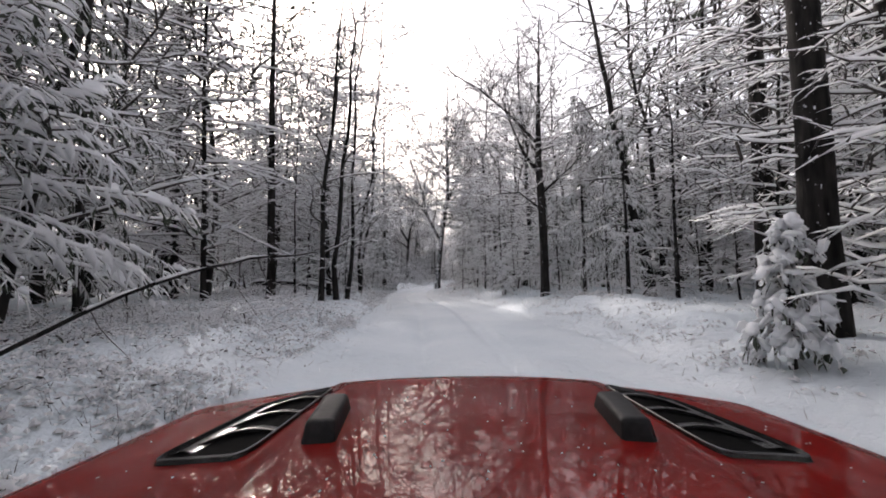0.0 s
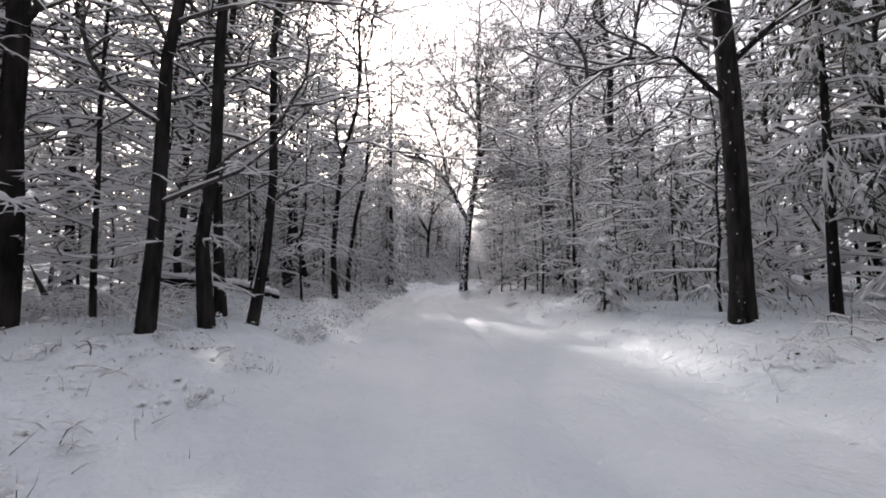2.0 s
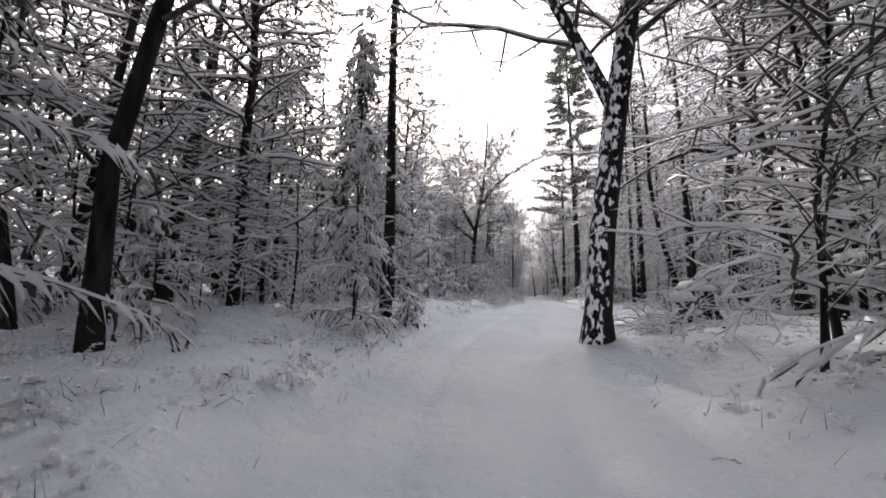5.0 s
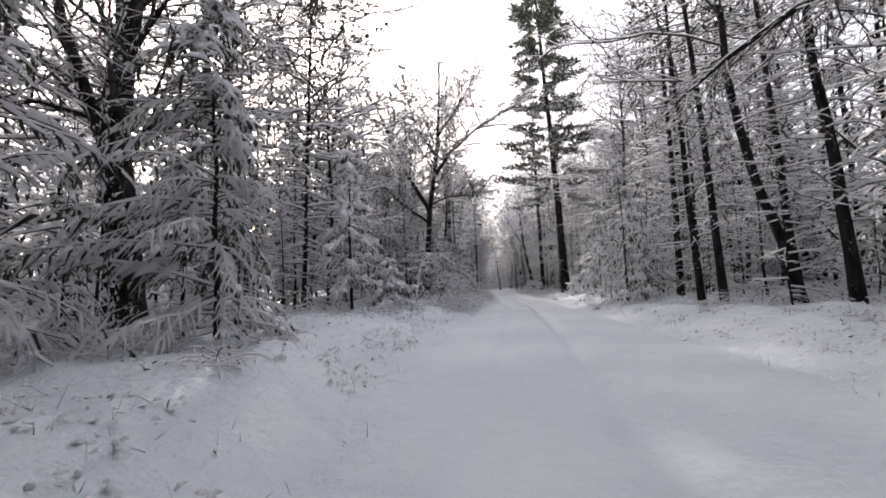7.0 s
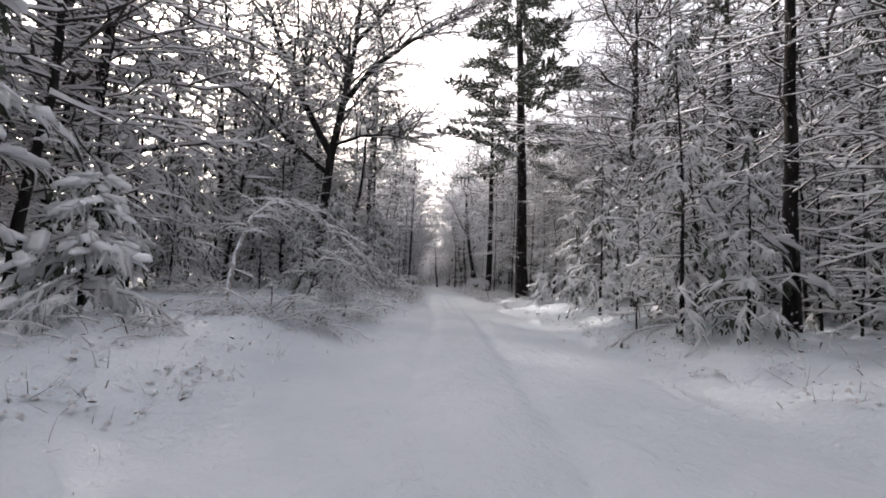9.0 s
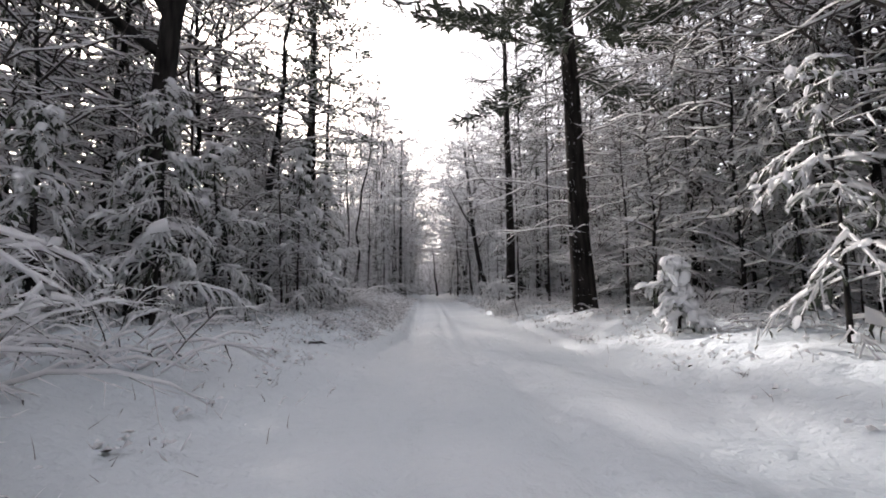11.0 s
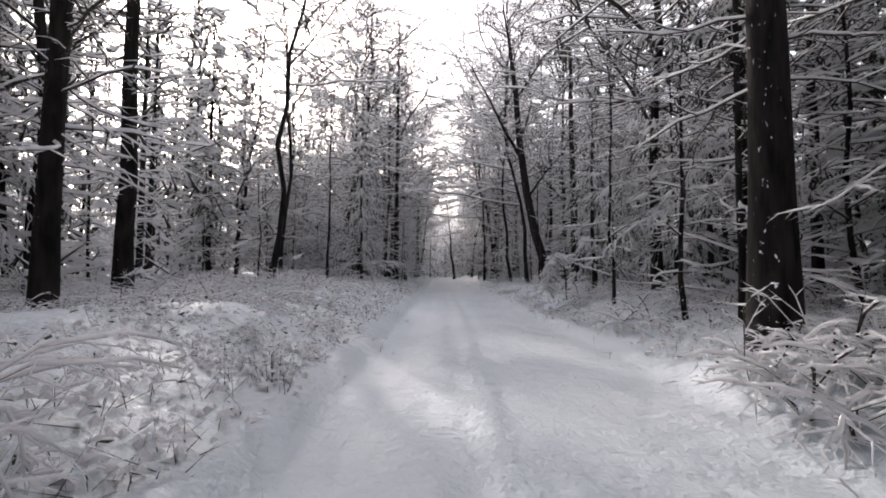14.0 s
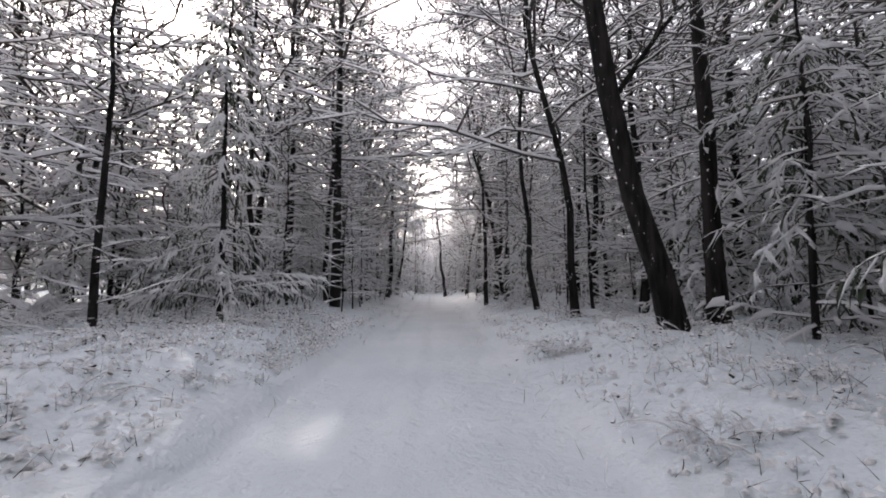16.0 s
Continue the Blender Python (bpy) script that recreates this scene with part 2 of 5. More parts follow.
    def lump(self, mid, way, long, wide, high, rnd, mat=1):
        """A rounded pad of snow, flat underneath."""
        t = way.normalized()
        flat = t.cross(Vector((0, 0, 1)))
        flat = flat.normalized() if flat.length > 1e-4 else Vector((1, 0, 0))
        up, b = flat.cross(t), len(self.v)
        self.v.append(mid - t * long)
        for u in (-0.6, 0.6):
            q = math.sqrt(1 - u * u)
            for i in range(6):
                c, e = math.cos(i * math.pi / 3), math.sin(i * math.pi / 3)
                k = q * rnd.uniform(0.95, 1.5)
                self.v.append(mid + t * long * (u + rnd.uniform(-0.12, 0.12)) + flat * wide * c * k + up * high * k * (e if e > 0 else 0.3 * e))
        self.v.append(mid + t * long)
        new_faces = [(b, b + 1 + (i + 1) % 6, b + 1 + i) for i in range(6)]
        new_faces += [(b + 1 + i, b + 1 + (i + 1) % 6, b + 7 + (i + 1) % 6, b + 7 + i) for i in range(6)]
        new_faces += [(b + 7 + i, b + 7 + (i + 1) % 6, b + 13) for i in range(6)]
        self.f += new_faces
        self.m += [mat] * len(new_faces)
        self.s += [True] * len(new_faces)

    def mesh(self, name):
        me = bpy.data.meshes.new(name)
        me.from_pydata([tuple(v) for v in self.v], [], self.f)
        for m in self.mats:
            me.materials.append(m)
        me.polygons.foreach_set("material_index", self.m)
        me.polygons.foreach_set("use_smooth", self.s)
        return me


def part(name, geo, parent, label=""):
    ob = new(name, geo.mesh(name))
    ob.parent = parent
    return tagged(ob, label)


def heading(az, el):
    return Vector((math.cos(az) * math.cos(el), math.sin(az) * math.cos(el), math.sin(el)))


def reach(rnd, p, way, long, steps, rise=0.0, wander=0.12):
    """Points of a branch that wanders and bends up (rise > 0) or down."""
    pts, w, s = [p.copy()], way.normalized(), long / steps
    for _ in range(steps):
        w = (w + Vector((rnd.gauss(0, wander), rnd.gauss(0, wander), rnd.gauss(0, wander * 0.6) + rise))).normalized()
        pts.append(pts[-1] + w * s)
    return pts


def along(pts, u):
    k = min(int(u * (len(pts) - 1)), len(pts) - 2)
    return pts[k].lerp(pts[k + 1], u * (len(pts) - 1) - k), (pts[k + 1] - pts[k]).normalized()


def twiggy(g, rnd, pts, r, load, count, long, twigs=3, fall=-0.05, bends=2):
    """Side shoots with their own twigs on a branch."""
    for i in range(count):
        u = 0.2 + 0.8 * (i + rnd.random()) / count
        p, t = along(pts, min(u, 0.99))
        side = Vector((-t.y, t.x, 0))
        side = side.normalized() if side.length > 0.05 else heading(rnd.uniform(0, 6.28), 0)
        way = t * 0.7 + side * (1 if i % 2 else -1) * rnd.uniform(0.4, 1.1) + Vector((0, 0, rnd.uniform(-0.45, 0.5)))
        s = long * rnd.uniform(0.6, 1.2) * (1.15 - 0.6 * u)
        q = reach(rnd, p, way, s, bends, fall, 0.24)
        g.twig(q, r * 0.5, load * 0.8)
        for j in range(twigs):
            pp, tt = along(q, 0.25 + 0.7 * (j + rnd.random()) / twigs)
            ss = Vector((-tt.y, tt.x, 0)) * (1 if j % 2 else -1)
            g.twig(reach(rnd, pp, tt * 0.6 + ss * rnd.uniform(0.5, 1) + Vector((0, 0, rnd.uniform(-0.5, 0.45))), s * rnd.uniform(0.25, 0.5), 1, fall, 0.15), r * 0.3, load * 0.7)


def trunk_points(rnd, height, lean=(0, 0), steps=9, wander=0.05):
    pts = []
    x = y = 0.0
    for k in range(steps + 1):
        z = height * k / steps
        pts.append(Vector((x + lean[0] * z, y + lean[1] * z, z)))
        x += rnd.gauss(0, wander)
        y += rnd.gauss(0, wander)
    pts[0].z = -0.25
    return pts


def trunk_radii(r, steps, flare=1.35, tip=0.25):
    return [r * (flare if k == 0 else 1 + (flare - 1) * 0.15 if k == 1 else 1) * (1 - (1 - tip) * (k / steps) ** 1.15) for k in range(steps + 1)]


def tree_root(name, label, category, group):
    return tagged(new(name), label, category, group)


TREES = "trees of the snowy wood"


def broadleaf(seed, height, r, first=3.0, limbs=12, lean=(0, 0), spread_by=3.6, bark=None, name="broadleaf_tree", label="", load=0.045, steep=0.75, detail=(6, 4)):
    """A bare tree with ascending limbs and snow on every twig."""
    rnd = random.Random(seed)
    root = tree_root(name, label or "bare dark-barked tree with snow along its limbs", "tree", TREES)
    t = Geo([bark or BARK])
    pts = trunk_points(rnd, height, lean, 11, 0.10 * height / 12)
    rad = trunk_radii(r, 11, tip=0.12)
    t.tube(pts, rad, 10, 0, 0.07, rnd)
    part("trunk", t, root)
    g = Geo([TWIG, SNOW])
    for i in range(limbs):
        u = (first + (height * 0.97 - first) * (i + rnd.random() * 0.7) / limbs) / height
        p, tt = along(pts, u)
        az = i * 2.4 + rnd.uniform(-0.6, 0.6)
        long = spread_by * rnd.uniform(0.6, 1.2) * (1.12 - 0.5 * u)
        q = reach(rnd, p, heading(az, rnd.uniform(0.1, steep)), long, 5, 0.0, 0.26)
        rr = max(0.012, r * 0.42 * (1.05 - u))
        g.twig(q, rr, load)
        twiggy(g, rnd, q, rr * 0.6, load, detail[0], long * 0.5, detail[1])
    part("crown", g, root, "bare snow-lined twigs")
    return root


def layered(seed, height, r, count=26, long=1.2, lean=(0, 0), load=0.042, label="", name="young_tree", first=0.5, droop=-0.03):
    """A young beech-like tree with level tiers of fine twigs."""
    rnd = random.Random(seed)
    root = tree_root(name, label or "slender young tree with snow on its level twigs", "tree", TREES)
    t = Geo([BARK])
    pts = trunk_points(rnd, height, lean, 8, 0.05)
    t.tube(pts, trunk_radii(r, 8, 1.2, 0.15), 7, 0, 0.05, rnd)
    part("trunk", t, root)
    g = Geo([TWIG, SNOW])
    for i in range(count):
        u = (first + (height - first) * (i + rnd.random()) / count) / height
        p, tt = along(pts, min(u, 0.985))
        s = long * rnd.uniform(0.5, 1.15) * (1.1 - 0.65 * u)
        q = reach(rnd, p, heading(i * 2.4 + rnd.uniform(-0.5, 0.5), rnd.uniform(-0.3, 0.6)), s, 3, droop, 0.30)
        g.twig(q, 0.010, load)
        twiggy(g, rnd, q, 0.009, load * 0.9, 4, s * 0.55, 3, -0.04)
    part("crown", g, root, "level snow-lined twigs")
    return root


def pine(seed, height, r, bare=9.0, dead=26, boughs=22, lean=(0, 0), bark=None, label="", spread_by=2.6, low=2.2, name="pine_tree", load=0.05, green=16, leaf=1.0):
    """A tall pine: dead lower branches with snow, needled boughs above."""
    rnd = random.Random(seed)
    root = tree_root(name, label or "tall straight pine with dark bark and snowy dead branches", "tree", TREES)
    t = Geo([bark or BARK_PINE])
    pts = trunk_points(rnd, height, lean, 12, 0.03)
    t.tube(pts, trunk_radii(r, 12, 1.25, 0.2), 12, 0, 0.05, rnd)
    part("trunk", t, root)
    if dead:
        g = Geo([TWIG, SNOW])
        for i in range(dead):
            u = (low + (bare - low) * (i + rnd.random()) / dead) / height
            p, tt = along(pts, u)
            s = spread_by * rnd.uniform(0.35, 1.0)
            q = reach(rnd, p, heading(i * 2.4 + rnd.uniform(-0.7, 0.7), rnd.uniform(-0.35, 0.35)), s, 5, -0.01, 0.26)
            g.twig(q, 0.016, load)
            twiggy(g, rnd, q, 0.012, load * 0.8, 5, s * 0.4, 3, bends=3 if r > 0.24 else 2)
        part("lower_crown", g, root, "thin dead twigs under snow")
    g = Geo([NEEDLE, SNOW, TWIG])
    for i in range(boughs):
        u = (bare + (height * 0.99 - bare) * (i + rnd.random()) / boughs) / height
        p, tt = along(pts, min(u, 0.99))
        s = spread_by * rnd.uniform(0.6, 1.15) * (1.25 - 0.9 * (u * height - bare) / (height - bare))
        q = reach(rnd, p, heading(i * 2.4 + rnd.uniform(-0.5, 0.5), rnd.uniform(-0.15, 0.35)), s, 4, -0.02, 0.1)
        g.twig(q, 0.03, 0.03, 2, 1)
        for j in range(green):
            pp, w = along(q, 0.25 + 0.74 * rnd.random())
            way = w + heading(rnd.uniform(0, 6.28), rnd.uniform(-0.5, 0.7)) * 0.9
            g.spray(pp + Vector((rnd.gauss(0, 0.16), rnd.gauss(0, 0.16), rnd.gauss(0, 0.06))), way, rnd.uniform(0.2, 0.5) * leaf, rnd.uniform(0.03, 0.07) * leaf, 0.04 * leaf, rnd.uniform(0.02, 0.09))
    part("crown", g, root, "dark green needles under snow")
    return root


def young_conifer(seed, height, r, width=1.3, boughs=34, label="", load=0.10, droop=-0.24, name="young_conifer", first=0.35, green=12, lean=(0, 0), leaf=0.6, pads=0, pad=1.0, bends=3):
    """A small conifer whose boughs hang under pads of snow."""
    rnd = random.Random(seed)
    root = tree_root(name, label or "young conifer with boughs hanging under heavy snow", "tree", TREES)
    t = Geo([BARK])
    pts = trunk_points(rnd, height, lean, 7, 0.03)
    t.tube(pts, trunk_radii(r, 7, 1.15, 0.12), 7, 0, 0.04, rnd)
    part("trunk", t, root)
    g = Geo([NEEDLE, SNOW, TWIG])
    lop, gap = rnd.uniform(0, 6.28), rnd.uniform(0, 6.28)
    for i in range(boughs):
        u = (first + (height - first) * ((i + rnd.uniform(-0.6, 1.6)) / boughs)) / height
        u = min(max(u, first / height), 0.97)
        if math.sin(u * 23 + gap) < -0.75:
            continue
        p, tt = along(pts, u)
        az = i * 2.4 + rnd.uniform(-0.9, 0.9)
        s = width * rnd.choice((0.45, 0.7, 0.85, 1.0, 1.2)) * (1.08 - u) ** 0.85 * (1 + 0.25 * math.sin(az + lop)) + 0.12
        q = reach(rnd, p, heading(az, rnd.uniform(-0.2, 0.55)), s, 4, droop * rnd.uniform(0.5, 1.5), 0.16)
        heavy = load * rnd.choice((0.3, 0.7, 0.9, 1.2))
        g.twig(q, 0.014, heavy * 0.3, 2, 1)
        size = 0.55 + 0.6 * leaf
        fingers = max(4, green // 2, int(s * 8)) if bends > 2 else max(4, green // 2)
        for j in range(fingers):                        # side shoots in the bough's plane, their tips hanging
            u2 = 0.18 + 0.8 * (j + rnd.random()) / fingers
            pp, w = along(q, min(u2, 0.99))
            turn = Vector((-w.y, w.x, 0)) * (1 if j % 2 else -1)
            fl = min(s * rnd.uniform(0.22, 0.48) * (1.15 - 0.6 * u2), 0.42) + rnd.uniform(0.05, 0.16) * size
            f = reach(rnd, pp, w * 0.8 + turn * rnd.uniform(0.3, 1.0) + Vector((0, 0, rnd.uniform(-0.35, 0.1))), fl, bends, droop * 1.6 - 0.14, 0.24)
            g.twig(f, rnd.uniform(0.012, 0.024) * size, rnd.choice((0.25, 0.5, 0.7, 1.0)) * heavy * size, 0, 1, 1.1)
            if j % 2:
                tip = f[1].lerp(f[-1], rnd.random())
                g.spray(tip, (f[2] - f[1]).normalized() * 0.4 + Vector((rnd.gauss(0, 0.35), rnd.gauss(0, 0.35), -rnd.uniform(0.3, 1.2))), rnd.uniform(0.12, 0.3) * size, rnd.uniform(0.03, 0.06) * size, 0.03 * size, heavy * rnd.uniform(0.1, 0.5))
        for j in range(pads // 2):
            pp, w = along(q, min(rnd.uniform(0.35, 1.02), 0.99))
            big = pad * rnd.uniform(0.4, 1.15)
            w = w + Vector((rnd.gauss(0, 0.5), rnd.gauss(0, 0.5), rnd.gauss(0, 0.2)))
            g.lump(pp + Vector((rnd.gauss(0, 0.05), rnd.gauss(0, 0.05), 0.01 + 0.02 * big)), w, 0.16 * big, 0.10 * big, 0.065 * big, rnd)
    part("crown", g, root, "drooping needles under pads of snow")
    return root


def bush_stems(g, rnd, at, height, width, stems, load, fine=None):
    for i in range(stems):
        p = at + Vector((rnd.gauss(0, width * 0.16), rnd.gauss(0, width * 0.16), -0.1))
        s = math.hypot(height, width * 0.5) * rnd.uniform(0.6, 1.25)
        q = reach(rnd, p, heading(rnd.uniform(0, 6.28), rnd.uniform(0.6, 1.3)), s, 4, -0.32, 0.15)
        g.twig(q, 0.0045, load)
        twiggy(fine or g, rnd, q, 0.004, load * 0.9, 4, s * 0.45, 2, -0.15, 1)


def bush(seed, height, width, stems=16, load=0.03, label="", name="bush"):
    """Arching stems weighed down by snow."""
    root = tagged(new(name), label or "low bush of arching stems bowed by snow", "bush", "bushes under snow")
    g, fine = Geo([TWIG, SNOW]), Geo([TWIG, SNOW])
    bush_stems(g, random.Random(seed), Vector(), height, width, stems, load, fine)
    part("stem", g, root)
    tagged(part("twig", fine, root), "fine snow-lined twigs", kind="stuff")
    return root


def limbed(seed, trunk, radii, limbs, name, label, bark=None, reach_by=3.0, per=9, load=0.045):
    """A tree whose trunk and great limbs are given by their bends; the rest grows from them."""
    rnd = random.Random(seed)
    root = tree_root(name, label, "tree", TREES)
    main = [Vector(p) for p in trunk]
    t = Geo([bark or BARK])
    t.tube(main, radii, 12, 0, 0.06, rnd)
    part("trunk", t, root)
    g = Geo([TWIG, SNOW])
    axes = [(main, 0.45, radii[-3])]
    for bends, thick in limbs:
        pts = [Vector(p) for p in bends]
        s = Geo([bark or BARK])
        s.tube(pts, [thick * (1 - 0.8 * k / (len(pts) - 1)) for k in range(len(pts))], 8, 0, 0.06, rnd)
        part("limb", s, root)
        g.twig([p + Vector((0, 0, thick * 0.4)) for p in pts], thick * 0.6, load)
        axes.append((pts, 0.2, thick * 0.6))
    for axis, lo, thick in axes:
        n = per + 4 if axis is main else per
        for i in range(n):
            p, tt = along(axis, min(lo + (1 - lo) * (i + rnd.random() * 0.7) / n, 0.99))
            long = reach_by * rnd.uniform(0.5, 1.2) * (1.1 - 0.5 * i / n)
            q = reach(rnd, p, tt * 0.6 + heading(i * 2.5 + rnd.uniform(-0.5, 0.5), rnd.uniform(0.0, 0.8)), long, 6, 0.02, 0.17)
            rr = max(0.022, thick * 0.5 * (1.1 - 0.6 * i / n))
            g.twig(q, rr, load)
            twiggy(g, rnd, q, rr * 0.5, load * 0.9, 8, long * 0.5, 5, bends=2)
    part("crown", g, root, "bare snow-lined twigs")
    return root


# ---------------------------------------------------------------- the wood
TAKEN = []


def plant(root, x, y, turn=0.0, size=1.0, sink=0.0):
    root.matrix_basis = Matrix.LocRotScale((x, y, ground(x, y) - sink), Euler((0, 0, radians(turn))), (size,) * 3)
    TAKEN.append((x, y))
    return root


# trees along the first stretch
plant(pine(11, 20, 0.27, bare=11, dead=30, bark=BARK, low=1.6, label="thick black-barked tree beside a snowy conifer"), 6.3, 7.3)
plant(young_conifer(12, 2.2, 0.05, 0.75, 54, load=0.15, green=16, leaf=0.5, droop=-0.4, pads=12, pad=0.8, label="small conifer smothered in heavy snow"), 5.0, 6.4)
plant(pine(13, 20, 0.30, bare=12, dead=26, bark=BARK), 10.2, 13.4)
plant(pine(14, 19, 0.18, bare=10, dead=22, label="straight grey-barked pine at the edge of the track"), -7.3, 18.6)
plant(pine(15, 18, 0.17, bare=9, dead=26), -11.7, 18.9)
plant(broadleaf(16, 17, 0.12, 2.0, 24, (0.08, 0), 3.2), -5.2, 18.9)
plant(broadleaf(17, 17, 0.115, 2.4, 22, (0.08, 0), 3.0), -4.75, 19.8)
plant(broadleaf(18, 17, 0.10, 2.4, 22, (0.08, 0), 3.0), -4.6, 21.0)
plant(broadleaf(19, 16, 0.11, 2.4, 22, (0.08, 0), 3.0), -5.6, 21.6)
plant(limbed(20, ((0, 0, -0.3), (0, 0, 0.6), (0.0, 0, 2.5), (-0.05, 0, 4.5), (-0.15, 0, 6.3), (-0.1, 0.1, 8.5), (0.0, 0.1, 11), (0.1, 0.2, 14)),
             (0.27, 0.21, 0.20, 0.19, 0.17, 0.12, 0.08, 0.03),
             ((((-0.15, 0, 6.0), (-0.9, -0.1, 7.0), (-1.4, -0.1, 8.2), (-1.9, 0, 9.8)), 0.11),
              (((-0.1, 0, 4.2), (-1.2, -0.3, 5.0), (-2.2, -0.5, 4.9), (-3.0, -0.6, 4.5)), 0.05),
              (((0.0, 0, 5.0), (1.1, -0.2, 6.0), (2.2, -0.3, 7.0)), 0.07),
              (((-0.1, 0, 7.4), (-1.5, 0.1, 9.0), (-3.0, 0.2, 10.4), (-4.6, 0.3, 11.4)), 0.08)),
             "dark_oak", "dark oak with a fork and snow-lined limbs", None, 3.2, 13), 5.1, 20.8)
plant(broadleaf(21, 17, 0.19, 4.5, 18, (-0.18, 0), 4.6, label="dark leaning tree with snow-lined limbs"), 9.2, 18.6)
plant(broadleaf(22, 20, 0.22, 4.0, 30, (-0.04, 0), 5.2, load=0.06, detail=(8, 5)), 6.3, 32.2)
plant(layered(24, 9, 0.08, 30, 1.5), 9.1, 16.5)
plant(broadleaf(25, 22, 0.11, 4.0, 34, (0.05, 0), 5.6, load=0.06, detail=(8, 5)), -5.6, 29.5)
plant(broadleaf(26, 23, 0.11, 4.0, 34, (0.08, 0), 5.8, load=0.06, detail=(8, 5)), -6.7, 34.9)


plant(limbed(31, ((0, 0, -0.3), (0.03, 0, 0.5), (0.15, 0, 2.0), (0.42, 0, 4.4), (0.70, 0.1, 6.2), (1.05, 0.1, 8.6), (1.1, 0.1, 10.5), (1.0, 0.2, 14), (1.3, 0.3, 20.5)),
             (0.36, 0.25, 0.225, 0.21, 0.18, 0.16, 0.13, 0.10, 0.04),
             ((((0.40, 0, 4.2), (-0.1, -0.1, 5.2), (-0.9, -0.1, 6.8), (-1.9, 0, 8.1), (-2.7, 0.1, 8.5), (-3.7, 0.2, 8.7)), 0.15),
              (((1.0, 0.1, 8.3), (2.2, 0.1, 10.0), (3.2, 0.2, 11.2), (4.4, 0.2, 12.6)), 0.10),
              (((0.7, 0.1, 6.2), (1.8, 0.0, 6.9), (2.9, -0.1, 6.7), (3.6, 0, 6.5)), 0.07),
              (((1.1, 0.1, 10.0), (0.2, 0.3, 12.0), (-1.4, 0.4, 14.4), (-2.4, 0.5, 16.5)), 0.09),
              (((1.0, 0.1, 11.5), (2.0, 0.2, 13.6), (2.6, 0.2, 16.4)), 0.08),
              (((-0.9, -0.1, 6.8), (-1.3, 0.2, 9.0), (-2.2, 0.4, 11.6), (-3.4, 0.5, 13.8)), 0.08)),
             "forked_oak", "forked oak with black bark and wind-blown snow on its trunk", BARK_CRUST, 4.6, 30, 0.075), -0.45, 38.7)

# trees along the middle stretch
plant(pine(41, 21, 0.18, bare=12, dead=34, low=1.2, label="straight dark pine with dead snowy branches"), -6.0, 43.8)
plant(young_conifer(42, 8.0, 0.038, 1.2, 150, load=0.2, leaf=0.38, green=26, droop=-0.3, first=0.15, pads=2, pad=0.6, label="tall young conifer hung with snow beside the track"), -5.5, 39.85)
plant(limbed(43, ((0, 0, -0.3), (0, 0, 0.6), (0.08, 0, 1.5), (0.35, 0, 3), (0.75, 0, 5), (1.1, 0.1, 7.5), (1.3, 0.2, 10), (1.5, 0.2, 13)),
             (0.46, 0.33, 0.28, 0.26, 0.23, 0.18, 0.11, 0.03),
             ((((-0.1, 0, 0.3), (-0.6, -0.1, 1.2), (-1.2, -0.1, 2.4), (-1.9, 0, 4.5), (-2.4, 0, 7.0)), 0.24),
              (((1.05, 0, 7.0), (1.9, -0.2, 7.3), (2.8, -0.4, 7.0), (3.9, -0.6, 6.4)), 0.08),
              (((0.65, 0, 4.5), (1.6, -0.3, 4.7), (2.6, -0.5, 4.5), (3.6, -0.7, 4.2)), 0.05),
              (((0.3, 0, 3.0), (1.2, -0.5, 3.1), (2.2, -0.9, 2.9), (3.0, -1.2, 2.7)), 0.04)),
             "twin_oak", "old oak with two black trunks and snow in their fork", BARK_CRUST, 2.6, 9), -13.2, 42.5)
plant(layered(44, 10, 0.07, 34, 1.5), -9.9, 43.0)
plant(limbed(45, ((0, 0, -0.3), (-0.02, 0, 0.6), (-0.2, 0, 2.2), (-0.5, 0, 4.3), (-0.4, 0.1, 6.2), (-0.1, 0.1, 8.5), (0, 0.2, 11), (0.1, 0.2, 13.5)),
             (0.50, 0.36, 0.32, 0.31, 0.24, 0.19, 0.12, 0.04),
             ((((-0.5, 0, 4.0), (-1.1, -0.1, 5.4), (-1.8, -0.1, 7.2), (-2.4, 0, 9.2), (-3.0, 0, 11.5)), 0.20),
              (((-0.3, 0, 3.6), (0.6, -0.3, 4.4), (1.6, -0.6, 4.8), (2.6, -0.8, 4.6)), 0.08),
              (((-0.6, 0, 4.8), (-1.9, -0.5, 5.2), (-3.2, -0.8, 5.0)), 0.08),
              (((-0.2, 0, 6.4), (0.9, -0.2, 7.6), (2.2, -0.3, 8.4)), 0.09)),
             "old_oak", "old forked oak with black bark and snow in its crotches", BARK_CRUST, 2.8, 12), -10.6, 51.6)
plant(young_conifer(46, 7.8, 0.06, 2.8, 140, load=0.19, pads=2, pad=0.7, leaf=0.48, green=28, first=0.2, label="big young conifer with snow-bent boughs"), -7.8, 50.5)
plant(young_conifer(47, 8.2, 0.07, 2.3, 62, load=0.2, leaf=0.75, green=18, droop=-0.22, pads=8, pad=1.5, label="snow-laden young conifer standing in the clearing"), -8.1, 60.3)
plant(young_conifer(48, 2.3, 0.04, 1.5, 44, load=0.2, green=18, leaf=0.7, pads=8, pad=1.2, label="small conifer bowed under thick snow"), -6.9, 62.0)
